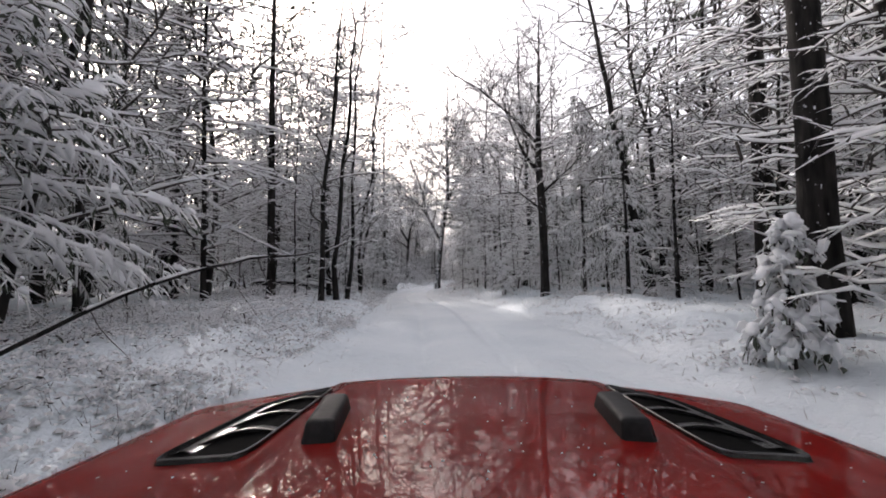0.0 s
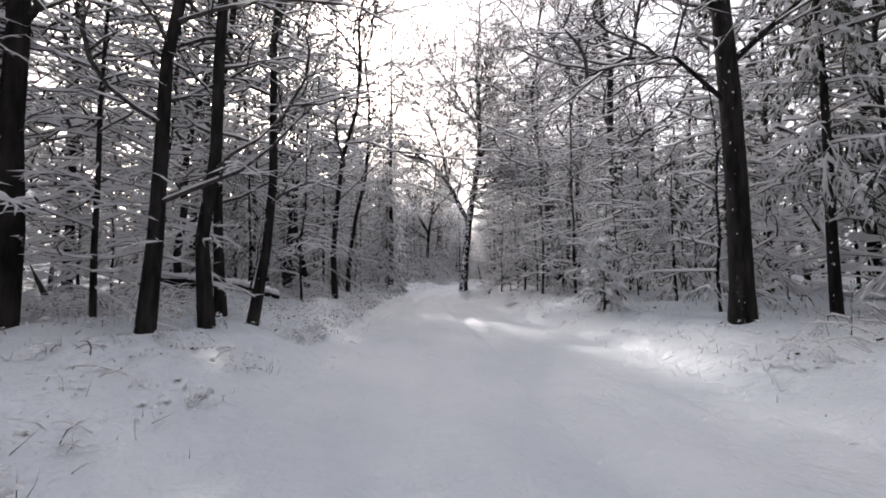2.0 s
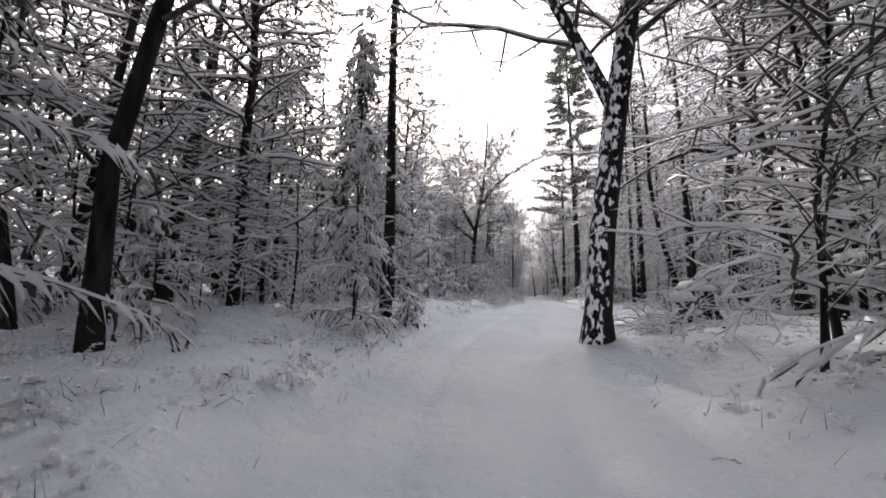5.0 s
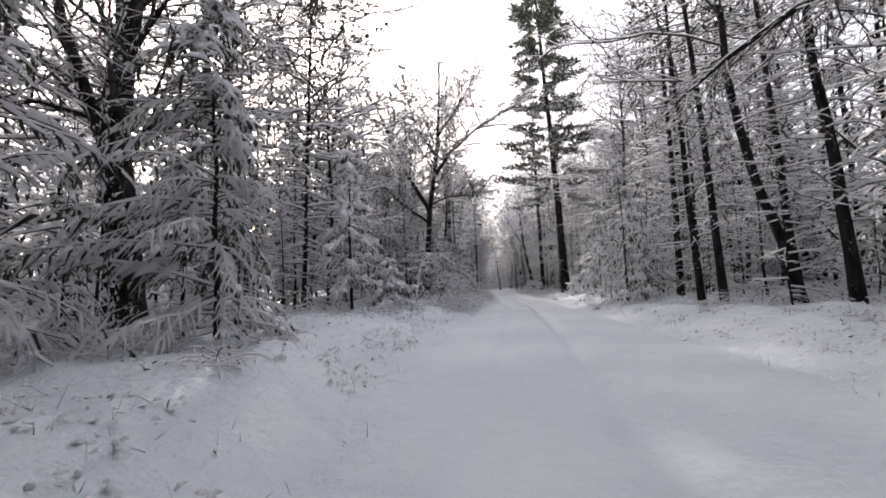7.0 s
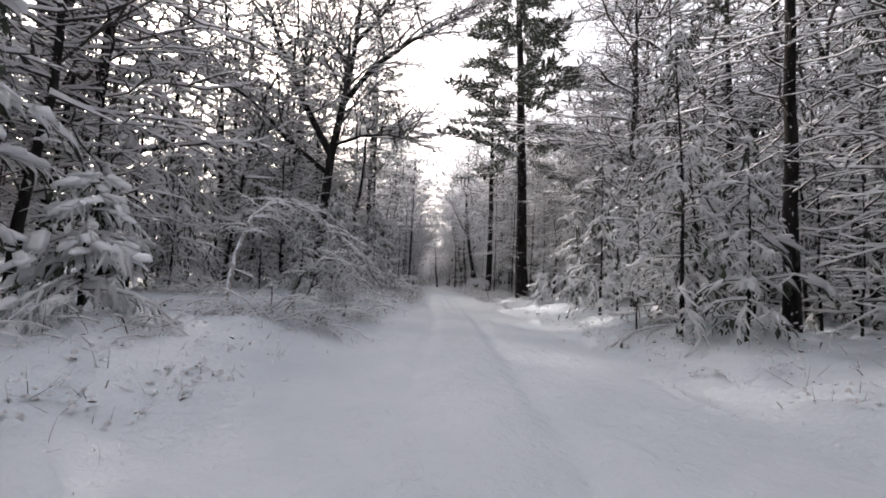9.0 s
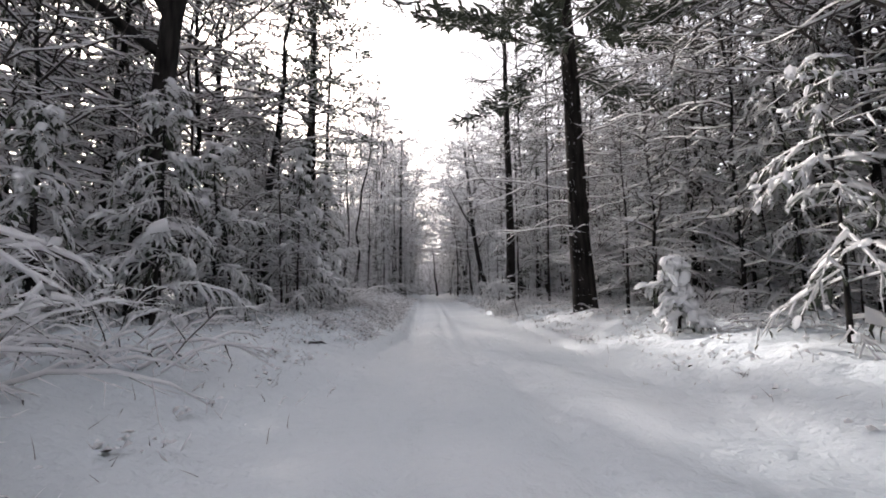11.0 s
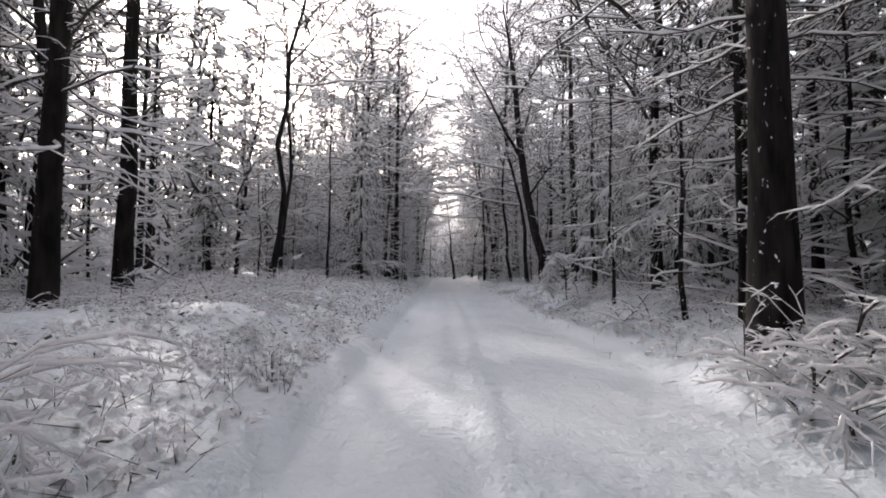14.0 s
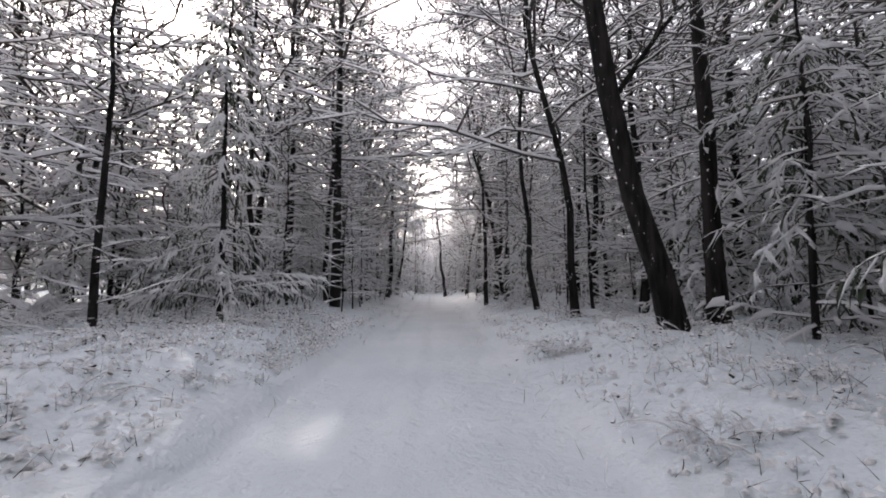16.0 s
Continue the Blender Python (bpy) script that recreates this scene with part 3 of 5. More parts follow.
plant(limbed(49, ((0, 0, -0.3), (0, 0, 1), (0.1, 0, 3), (0.25, 0, 5.4), (0.6, 0, 7.5), (0.9, 0.2, 10), (1.1, 0.2, 13), (1.2, 0.2, 15.5)),
             (0.27, 0.20, 0.18, 0.17, 0.14, 0.11, 0.08, 0.04),
             ((((0.25, 0, 5.4), (-0.9, -0.2, 7.4), (-1.9, -0.3, 9.6), (-3.0, -0.4, 12.4), (-4.2, -0.4, 14)), 0.15),
              (((0.6, 0, 7.6), (1.8, -0.2, 9.2), (3.3, -0.3, 10.4), (5.0, -0.4, 11.4), (6.2, -0.4, 11.9)), 0.13),
              (((0.2, 0, 4.6), (-1.4, -0.4, 5.8), (-2.8, -0.8, 7.2), (-4.6, -1.0, 8.2)), 0.10),
              (((0.3, 0, 5.8), (1.5, -0.3, 6.2), (2.6, -0.6, 6.2), (3.4, -0.8, 6.0)), 0.07),
              (((0.8, 0.1, 9), (-0.4, 0.4, 11), (-1.2, 0.5, 13.5)), 0.10),
              (((1.0, 0.2, 10.5), (2.4, 0.3, 12.4), (3.4, 0.4, 14.2)), 0.09)),
             "broad_oak", "broad oak with a wide crown of snowy limbs", None, 3.2, 30, 0.06), -6.7, 77.0, 0, 1.3)
for n, (x, y) in enumerate(((-9.8, 85.0), (-11.2, 90.5), (-10.2, 96.0), (-12.5, 81.0))):
    plant(broadleaf(145 + n, 20 + n % 3, 0.15, 6.0, 36, ((-1) ** n * 0.03, 0), 4.8, load=0.07, detail=(9, 6), label="tall bare tree with a full snowy crown"), x, y)
plant(pine(51, 16, 0.13, bare=9, dead=30, lean=(-0.04, 0)), 5.6, 59.0)
plant(pine(52, 16, 0.14, bare=9, dead=30, lean=(-0.05, 0)), 6.0, 58.3)
plant(pine(53, 16, 0.15, bare=9, dead=26, lean=(-0.04, 0)), 8.9, 58.8)
plant(pine(54, 16, 0.16, bare=9, dead=26, lean=(-0.05, 0)), 7.6, 55.0)
plant(pine(55, 17, 0.16, bare=9, dead=30), 7.2, 64.0)
plant(pine(56, 17, 0.17, bare=9, dead=30), 10.7, 70.3)
plant(layered(57, 9, 0.09, 34, 1.6), 12.5, 74.5)
plant(broadleaf(58, 13, 0.15, 3.0, 12, (0.06, 0), 3.0), -5.8, 82.1)
plant(pine(59, 15, 0.06, bare=7, dead=20), 6.4, 88.6)

# trees along the last stretch
plant(pine(71, 31, 0.36, bare=8.5, dead=24, low=1.6, boughs=110, leaf=1.45, lean=(-0.05, 0), green=150, spread_by=5.0, label="massive pine with near-black bark and a dark green crown"), 5.5, 81.7)
plant(pine(72, 22, 0.25, bare=11, dead=26, low=3.0, label="tall straight pine with smooth dark bark"), 4.65, 89.95)
plant(pine(70, 13, 0.06, bare=8, dead=24, low=0.8), 5.5, 91.6)
plant(pine(73, 21, 0.22, bare=5.5, dead=26, low=2.6, boughs=76, green=34, spread_by=3.2, leaf=0.9), -5.13, 85.4)
plant(pine(69, 19, 0.10, bare=6.5, dead=26, low=2.4, boughs=60, green=30, leaf=0.9), -4.7, 83.9)
plant(pine(74, 18, 0.17, bare=9, dead=28), -5.9, 91.65)
plant(pine(75, 19, 0.22, bare=10, dead=26), -8.0, 96.2)
plant(broadleaf(76, 15, 0.26, 4.0, 12, (0.05, 0), 3.4), -13.9, 111.5)
plant(pine(77, 17, 0.2, bare=9, dead=24), -14.8, 110.2)
plant(layered(78, 10, 0.075, 36, 1.5), -5.05, 106.0)
plant(pine(79, 20, 0.20, bare=10, dead=30, label="tall slim pine standing by the bend"), -2.45, 115.5)
plant(limbed(80, ((0, 0, -0.3), (-0.28, 0, 1.0), (-0.72, 0, 2.4), (-1.10, 0, 4.4), (-1.45, 0, 7.0), (-1.6, 0.1, 9.5), (-1.9, 0.1, 12), (-2.2, 0.2, 14)),
             (0.27, 0.22, 0.20, 0.19, 0.16, 0.12, 0.08, 0.03),
             ((((-1.3, 0, 6.0), (-2.2, -0.2, 7.4), (-3.0, -0.3, 9.0), (-3.8, -0.3, 10.4)), 0.09),
              (((-1.0, 0, 4.2), (-0.2, -0.3, 5.4), (0.7, -0.5, 6.4)), 0.06),
              (((-1.6, 0.1, 9), (-0.6, 0.1, 10.6), (0.4, 0.2, 12)), 0.07)),
             "leaning_tree", "dark trunk leaning over the track with snow at its foot", None, 2.4, 8), 6.0, 104.8)
plant(pine(81, 17, 0.19, bare=9, dead=28), 7.75, 106.2)
plant(layered(82, 7.5, 0.045, 40, 2.0, load=0.04, label="slender young tree with long snowy boughs"), 5.15, 95.7)
plant(layered(83, 6.0, 0.05, 26, 1.2), 5.0, 92.3)
plant(layered(84, 7, 0.05, 24, 1.4), 6.55, 80.8)
plant(layered(85, 6.0, 0.07, 56, 1.9, load=0.09, droop=0.03, first=1.2, label="small spreading tree thick with snow"), 6.95, 79.8)
plant(pine(86, 17, 0.12, bare=9, dead=24), 10.3, 95.3)
plant(broadleaf(87, 14, 0.17, 5.0, 12, (0.0, 0), 3.6, steep=1.1), 7.6, 134.0)
plant(broadleaf(88, 13, 0.2, 4.0, 12, (-0.14, 0), 3.4), 3.6, 150.0)
for n, (x, y) in enumerate(((-5.4, 78.4), (-6.9, 76.8), (-4.3, 79.3), (-7.8, 79.5), (-5.6, 81.0))):
    plant(layered(90 + n, 4.6 + n % 3, 0.035, 36, 1.25, load=0.045), x, y)
plant(young_conifer(96, 5.0, 0.04, 1.6, 60, load=0.14, pads=6, pad=0.95, leaf=0.42, green=30), -4.0, 79.8)
plant(young_conifer(113, 4.6, 0.04, 1.5, 56, load=0.18, pads=6, pad=0.95, leaf=0.42, green=30), -3.7, 81.3)
plant(young_conifer(114, 5.4, 0.05, 1.7, 60, load=0.18, pads=6, pad=0.95, leaf=0.42, green=30), -4.9, 82.6)
plant(young_conifer(97, 8.0, 0.08, 2.0, 70, load=0.12, pads=2, pad=0.8, leaf=0.5, green=26), 6.3, 100.0)
plant(young_conifer(98, 10.0, 0.08, 2.4, 120, load=0.14, pads=2, pad=0.8, leaf=0.5, first=0.3, green=26), -3.7, 108.3)
for n, (x, y, h) in enumerate(((-7.4, 86.6, 6.5), (-8.4, 88.8, 8.0), (-9.8, 91.4, 7.0), (-10.6, 95.2, 8.5), (-7.0, 84.0, 7.5))):
    plant(young_conifer(115 + n, h, 0.06, 2.1, 84, load=0.16, leaf=0.5, green=22, pads=1, pad=0.8), x, y)
plant(young_conifer(143, 5.2, 0.05, 1.7, 70, load=0.17, pads=2, pad=0.8, leaf=0.45, green=26, first=0.3), -5.7, 75.8)
plant(young_conifer(144, 4.0, 0.04, 1.5, 60, load=0.17, pads=2, pad=0.8, leaf=0.45, green=26, first=0.3), -6.8, 74.4)
plant(young_conifer(99, 4.4, 0.04, 1.5, 52, load=0.14, pads=6, pad=0.95, leaf=0.42, green=30), -5.4, 77.6)
plant(young_conifer(100, 12, 0.12, 3.0, 110, load=0.16, leaf=0.48, first=2.0, green=28, pads=2, pad=0.9, label="tall conifer with dense snowy boughs"), 7.4, 94.0)
plant(young_conifer(101, 10, 0.12, 4.0, 110, load=0.2, leaf=0.48, first=1.4, green=28, droop=-0.15, pads=2, pad=0.9, label="conifer with long boughs bent by snow"), -7.0, 6.9)
plant(young_conifer(141, 11, 0.10, 2.6, 110, load=0.17, pads=2, pad=0.8, leaf=0.5, first=2.6, green=26, droop=-0.34), 7.2, 21.3)
plant(young_conifer(142, 13, 0.12, 3.2, 120, load=0.17, pads=2, pad=0.8, leaf=0.5, first=1.0, green=26, droop=-0.3), -9.6, 11.8)
plant(young_conifer(102, 8.5, 0.09, 2.3, 80, load=0.13, pads=2, pad=0.8, leaf=0.48, first=0.8, green=28), 7.9, 18.0)
plant(young_conifer(103, 2.1, 0.04, 0.85, 48, load=0.16, green=16, leaf=0.5, pads=10, pad=0.8, label="small conifer hidden under thick snow"), 3.7, 24.5)
plant(layered(104, 4.5, 0.05, 30, 2.4, load=0.05, label="small dead tree with long snowy branches"), 5.2, 29.0)
plant(young_conifer(105, 1.7, 0.04, 0.8, 44, load=0.2, green=16, leaf=0.5, droop=-0.4, pads=14, pad=1.0, label="low conifer buried in snow"), 4.9, 75.6)
plant(young_conifer(106, 1.1, 0.03, 0.75, 34, load=0.10, pads=3, pad=0.6, green=22, leaf=0.34), -5.1, 43.0)
plant(layered(107, 9, 0.10, 44, 2.7, load=0.05, label="tree with long level boughs under snow"), 6.6, 61.0)
plant(young_conifer(108, 9, 0.09, 2.4, 80, load=0.12, pads=1, pad=0.8, leaf=0.55, first=1.0, green=20), 8.3, 33.5)
plant(young_conifer(109, 7, 0.07, 2.0, 66, load=0.13, pads=1, pad=0.8, leaf=0.55, first=0.6, green=20), -9.0, 29.0)
plant(young_conifer(110, 8, 0.07, 2.2, 70, load=0.13, pads=1, pad=0.8, leaf=0.55, first=0.6, green=20), -7.4, 33.0)
shade_fir = young_conifer(149, 10, 0.09, 2.3, 100, load=0.15, leaf=0.6, first=0.5, green=22, bends=2, label="tall dense conifer in the shade of the wood")
plant(shade_fir, -9.4, 47.6)
for n, (x, y, k) in enumerate(((-11.8, 47.4, 1.15), (-10.6, 44.8, 0.95), (-13.8, 48.6, 1.25), (-15.5, 45.5, 1.2))):
    plant(copy_thing(shade_fir, Matrix()), x, y, 70 * n + 40, k)
plant(young_conifer(111, 6, 0.07, 1.8, 60, load=0.13, pads=1, pad=0.8, leaf=0.55, first=0.6, green=20), -10.0, 46.5)
plant(layered(112, 2.6, 0.025, 10, 0.9, load=0.01, label="thin bare sapling with forked stems", lean=(0.12, 0)), -5.4, 22.6)


def bent_tree(seed, spine, r, name, label, load=0.05, shoots=22, long=1.0, wood=None):
    """A thin tree bowed to the ground by snow."""
    rnd = random.Random(seed)
    root = tree_root(name, label, "tree", TREES)
    pts = [Vector(p) for p in spine]
    t = Geo([wood or BARK])
    t.tube(pts, [r * (1 - 0.75 * k / (len(pts) - 1)) for k in range(len(pts))], 7, 0, 0.05, rnd)
    part("trunk", t, root)
    g = Geo([TWIG, SNOW])
    ridge = [p + Vector((0, 0, r * 0.5)) for p in pts[1:]]
    g.twig(ridge, r * 0.6, load * 1.3)
    for i in range(shoots):
        u = 0.25 + 0.74 * (i + rnd.random()) / shoots
        p, tt = along(pts, u)
        s = long * rnd.uniform(0.5, 1.2)
        q = reach(rnd, p, tt * 0.5 + heading(rnd.uniform(0, 6.28), rnd.uniform(-0.3, 0.5)), s, 4, -0.2, 0.12)
        g.twig(q, 0.010, load)
        twiggy(g, rnd, q, 0.006, load, 6, s * 0.45, 3, -0.12)
    part("crown", g, root, "hanging snow-covered twigs")
    return root


plant(bent_tree(121, ((0, 0, -0.2), (0.1, 0.2, 1.2), (0.3, 0.5, 2.2), (0.7, 1.0, 2.7), (1.4, 1.8, 2.6), (2.2, 2.8, 1.9), (3.0, 3.8, 1.0)), 0.07, "bent_birch", "white birch bowed over under snowy twigs", 0.05, 56, 1.2, BIRCH), -6.0, 65.0)
plant(bent_tree(122, ((0, 0, -0.2), (-0.2, 0.1, 0.7), (-0.5, 0.2, 1.3), (-0.9, 0.3, 1.5), (-1.3, 0.3, 1.2), (-1.5, 0.3, 0.6)), 0.02, "bent_sapling", "sapling arched over by a thick load of snow", 0.07, 70, 0.5), 4.1, 85.8)
plant(bent_tree(123, ((0, 0, -0.2), (-0.1, -0.2, 0.8), (-0.3, -0.5, 1.4), (-0.6, -0.8, 1.5), (-0.9, -1.0, 1.0), (-1.0, -1.2, 0.3)), 0.035, "bent_sapling", "sapling bowed to the ground by snow", 0.075, 64, 0.42), 4.7, 98.2, 0, 0.95)
plant(bent_tree(124, ((0, 0, -0.2), (0.3, 0.2, 0.8), (0.8, 0.4, 1.3), (1.4, 0.6, 1.2), (1.8, 0.7, 0.7)), 0.03, "bent_sapling", "sapling arched over the verge by snow", 0.06, 30, 0.8), -5.0, 66.5)
plant(bent_tree(125, ((0, 0, -0.2), (0.3, 0.2, 0.9), (0.8, 0.3, 1.5), (1.5, 0.5, 1.6), (2.0, 0.7, 1.2)), 0.03, "bent_sapling", "sapling arched over the verge by snow", 0.06, 34, 0.9), -5.2, 69.0)


def fallen_pole():
    rnd = random.Random(131)
    root = tagged(new("fallen_pole"), "thin dark fallen pole arching out of snowy brush", "fallen tree", "fallen wood")
    pts = [Vector(p) for p in ((-5.6, 3.0, 0.3), (-4.5, 3.6, 0.62), (-3.5, 4.15, 1.02), (-2.8, 4.6, 1.46), (-2.2, 4.95, 1.73), (-1.7, 5.2, 1.85), (-1.25, 5.4, 1.90))]
    t = Geo([BARK])
    pts = [p.lerp(q, k / 3) + Vector((rnd.gauss(0, 0.012), rnd.gauss(0, 0.012), rnd.gauss(0, 0.012))) for p, q in zip(pts, pts[1:]) for k in range(3)] + [pts[-1]]
    t.tube(pts, [0.025 - 0.018 * (k / 18) ** 1.4 for k in range(19)], 7, 0, 0.16, rnd)
    part("trunk", t, root)
    for k in (5, 8, 10, 13):
        g = Geo([TWIG, SNOW])
        g.twig([p + Vector((0, 0, 0.010)) for p in pts[k:k + 3]], 0.010, 0.03)
        part("snow_ridge", g, root, "narrow ridge of snow")
    for u, s in ((0.45, 0.7), (0.62, 0.5), (0.8, 0.5), (0.9, 0.4), (0.7, 0.9)):
        g = Geo([TWIG, SNOW])
        p, tt = along(pts, u)
        g.twig(reach(rnd, p, Vector((0.3, 0.3, -1)), s, 4, 0.0, 0.15), 0.010, 0.02)
        part("side_shoot", g, root)
    return root


fallen_pole()


def fallen_log():
    rnd = random.Random(132)
    root = tagged(new("fallen_log"), "fallen trunk propped off the ground under a thick pad of snow", "fallen tree", "fallen wood")
    pts = [Vector(p) for p in ((-10.9, 25.2, 1.35), (-9.7, 25.4, 1.34), (-8.4, 25.5, 1.27), (-7.4, 25.7, 1.10), (-6.3, 25.9, 0.78))]
    t = Geo([BARK])
    t.tube(pts, [0.15, 0.14, 0.13, 0.11, 0.07], 9, 0, 0.2, rnd)
    part("trunk", t, root)
    for x, y, z in ((-10.5, 25.3, 1.3),):
        s = Geo([BARK])
        s.tube([Vector((x + 0.1, y, ground(x, y) - 0.1)), Vector((x, y, z))], [0.13, 0.10], 8, 0, 0.1, rnd)
        part("prop", s, root)
    g = Geo([SNOW, SNOW])
    cover = [p + Vector((0, -0.02, 0.15)) for p in pts]
    for k in range(26):
        p, tt = along(cover, (k + rnd.random() * 0.6) / 26)
        g.lump(p + Vector((0, rnd.gauss(0, 0.02), rnd.uniform(-0.06, 0.0))), tt, rnd.uniform(0.14, 0.26), rnd.uniform(0.10, 0.16), rnd.uniform(0.10, 0.19), rnd, 0)
    part("snow_cover", g, root, "thick pad of snow")
    return root


fallen_log()


def limb_tree():
    """An oak whose long limb hangs over the track."""
    root = broadleaf(133, 15, 0.24, 4.0, 14, (-0.03, 0), 4.0, label="oak with a long limb reaching over the track")
    rnd = random.Random(134)
    s = Geo([BARK])
    pts = [Vector(p) for p in ((0.0, 0, 7.0), (-1.4, 0.8, 7.6), (-2.8, 1.6, 7.2), (-4.0, 2.4, 6.5), (-5.0, 3.1, 5.7))]
    s.tube(pts, [0.11, 0.10, 0.08, 0.06, 0.02], 7, 0, 0.05, rnd)
    part("limb", s, root)
    g = Geo([TWIG, SNOW])
    g.twig([p + Vector((0, 0, 0.04)) for p in pts], 0.05, 0.07)
    for i in range(22):
        p, tt = along(pts, 0.2 + 0.78 * (i + rnd.random()) / 22)
        q = reach(rnd, p, tt * 0.7 + heading(rnd.uniform(0, 6.28), rnd.uniform(-0.5, 0.4)) * 0.8, rnd.uniform(0.9, 2.0), 5, -0.13, 0.14)
        g.twig(q, 0.016, 0.035)
        twiggy(g, rnd, q, 0.011, 0.03, 7, 0.7, 3, -0.1)
    part("limb_twig", g, root, "hanging snow-lined twigs")
    return root


plant(limb_tree(), 8.0, 51.2)
# wide crowns that lean over the track
plant(broadleaf(135, 20, 0.17, 6.0, 34, (-0.16, 0), 6.0, load=0.07, detail=(9, 6), label="tall bare tree leaning over the track"), 7.4, 46.2)
plant(broadleaf(136, 21, 0.16, 7.0, 34, (-0.13, 0), 6.0, load=0.07, detail=(9, 6), label="tall bare tree leaning over the track"), 7.6, 57.0)


def tree_stump(seed, r, high, lean):
    """A broken stump with a cap of snow."""
    rnd = random.Random(seed)
    root = tagged(new("tree_stump"), "broken grey stump under a thick cap of snow", "stump", "stumps in the snow")
    t = Geo([BARK_CRUST])
    pts = [Vector((lean * k * high / 4, 0, high * k / 4 - 0.15 * (k == 0))) for k in range(5)]
    t.tube(pts, [r * 1.3, r * 1.05, r, r * 0.97, r * 0.9], 11, 0, 0.12, rnd)
    part("trunk", t, root)
    g = Geo([SNOW])
    for k in range(5):
        g.lump(pts[-1] + Vector((rnd.gauss(0, r * 0.3), rnd.gauss(0, r * 0.3), 0.0)), heading(k * 1.3, 0), r * 1.0, r * 0.85, 0.20, rnd, 0)
    part("snow_cap", g, root, "rounded cap of snow")
    return root


plant(tree_stump(151, 0.24, 0.55, 0.2), 1.75, 41.0)
plant(tree_stump(152, 0.30, 0.75, -0.25), 2.55, 41.6)
for n, (x, y, h) in enumerate(((1.3, 40.3, 1.0), (-4.0, 65.2, 1.2), (-3.4, 67.4, 1.2), (-4.4, 70.5, 1.3), (-3.9, 72.5, 1.2), (-4.9, 64.4, 1.0), (1.9, 41.6, 0.8), (4.1, 89.0, 0.8), (4.5, 88.4, 0.7), (5.0, 89.1, 0.9), (3.9, 88.2, 0.5), (4.4, 93.4, 0.7), (4.9, 97.0, 0.8))):
    plant(bush(140 + n, h, 1.7, 30, load=0.045, label="bush bowed under thick snow"), x, y)


for n, (x, y, lean) in enumerate(((-5.4, 99.5, 0.04), (-7.2, 105.5, 0.05), (-4.6, 112.5, 0.03), (5.8, 113.5, -0.05), (4.8, 121.0, -0.03))):
    plant(broadleaf(190 + n, 18 + n % 3, 0.10, 7.0, 26, (lean, 0), 4.4, load=0.065, detail=(8, 5), steep=1.0, label="slim bare tree whose high crown meets over the track"), x, y)
for n, (x, y) in enumerate(((-4.3, 85.2), (-5.1, 86.7), (-3.7, 83.8), (-6.0, 85.4))):
    plant(bush(170 + n, 1.3, 2.8, 62, load=0.05, label="wide tangled bush bowed under thick snow"), x, y)


def fallen_stick(name, label, pts, r, load):
    """A dead branch lying in the snow."""
    rnd = random.Random(180)
    root = tagged(new(name), label, "branch", "fallen wood")
    bends = [Vector((x, y, ground(x, y) + z)) for x, y, z in pts]
    t = Geo([BARK])
    t.tube(bends, [r * (1 - 0.6 * k / (len(bends) - 1)) for k in range(len(bends))], 7, 0, 0.15, rnd)
    part("stem", t, root)
    if load:
        g = Geo([TWIG, SNOW])
        g.twig([p + Vector((0, 0, r * 0.5)) for p in bends], r * 0.7, load)
        part("snow_ridge", g, root, "ridge of snow")


fallen_stick("dead_branch", "short dark dead branch half sunk in the snow", ((-2.78, 75.9, 0.02), (-2.6, 76.0, 0.02), (-2.48, 76.12, 0.03), (-2.35, 76.2, -0.03)), 0.03, 0.0)
fallen_stick("dead_branch", "snow-topped dead branch leaning on the foot of an oak", ((-8.35, 48.1, -0.05), (-9.0, 49.0, 0.15), (-9.7, 50.0, 0.35), (-10.4, 51.1, 0.62)), 0.04, 0.05)

# ---------------------------------------------------------------- the rest of the wood
# open ground with nothing taller than brush
OPEN = ((-3.6, -1, 70, 86), (-6.5, -2, 72.5, 78.5), (-12.5, -6, 44.5, 51), (-8, -3, 37.5, 45.5), (3, 8, 73, 80.6), (-10, -2, 51, 74), (1, 6.5, 40, 57), (-8.5, -2, 5, 17.6), (3, 7.6, 7.5, 20), (-11, -1, 84.5, 105), (3, 6.0, 74, 79), (2.5, 6.6, 80, 107), (-6.5, -1.5, 98, 109), (-11.5, -4.2, 21.5, 27))


# where no great tree stands before the broad oak
THIN = ((4, 11, 48, 73), (3, 11.5, 18, 37), (5, 11, 75, 93), (-9.5, 10.5, 98, 119), (-9, 8, -4, 9), (-9, -4, 82, 98))
LOW = ((-10.5, -4.0, 66, 77.5), (-8, -4, 74, 86))


def clear(x, y, margin, gap, brush, tall, thick):
    c, left, right = (float(v) for v in road_at(y))
    if -left - margin < x - c < right + margin:
        return False
    if not brush and any(a < x < b and s < y < t for a, b, s, t in OPEN):
        return False
    if tall and any(a < x < b and s < y < t for a, b, s, t in LOW):
        return False
    if thick and any(a < x < b and s < y < t for a, b, s, t in THIN):
        return False
    return all((x - a) ** 2 + (y - b) ** 2 > gap * gap for a, b in TAKEN)


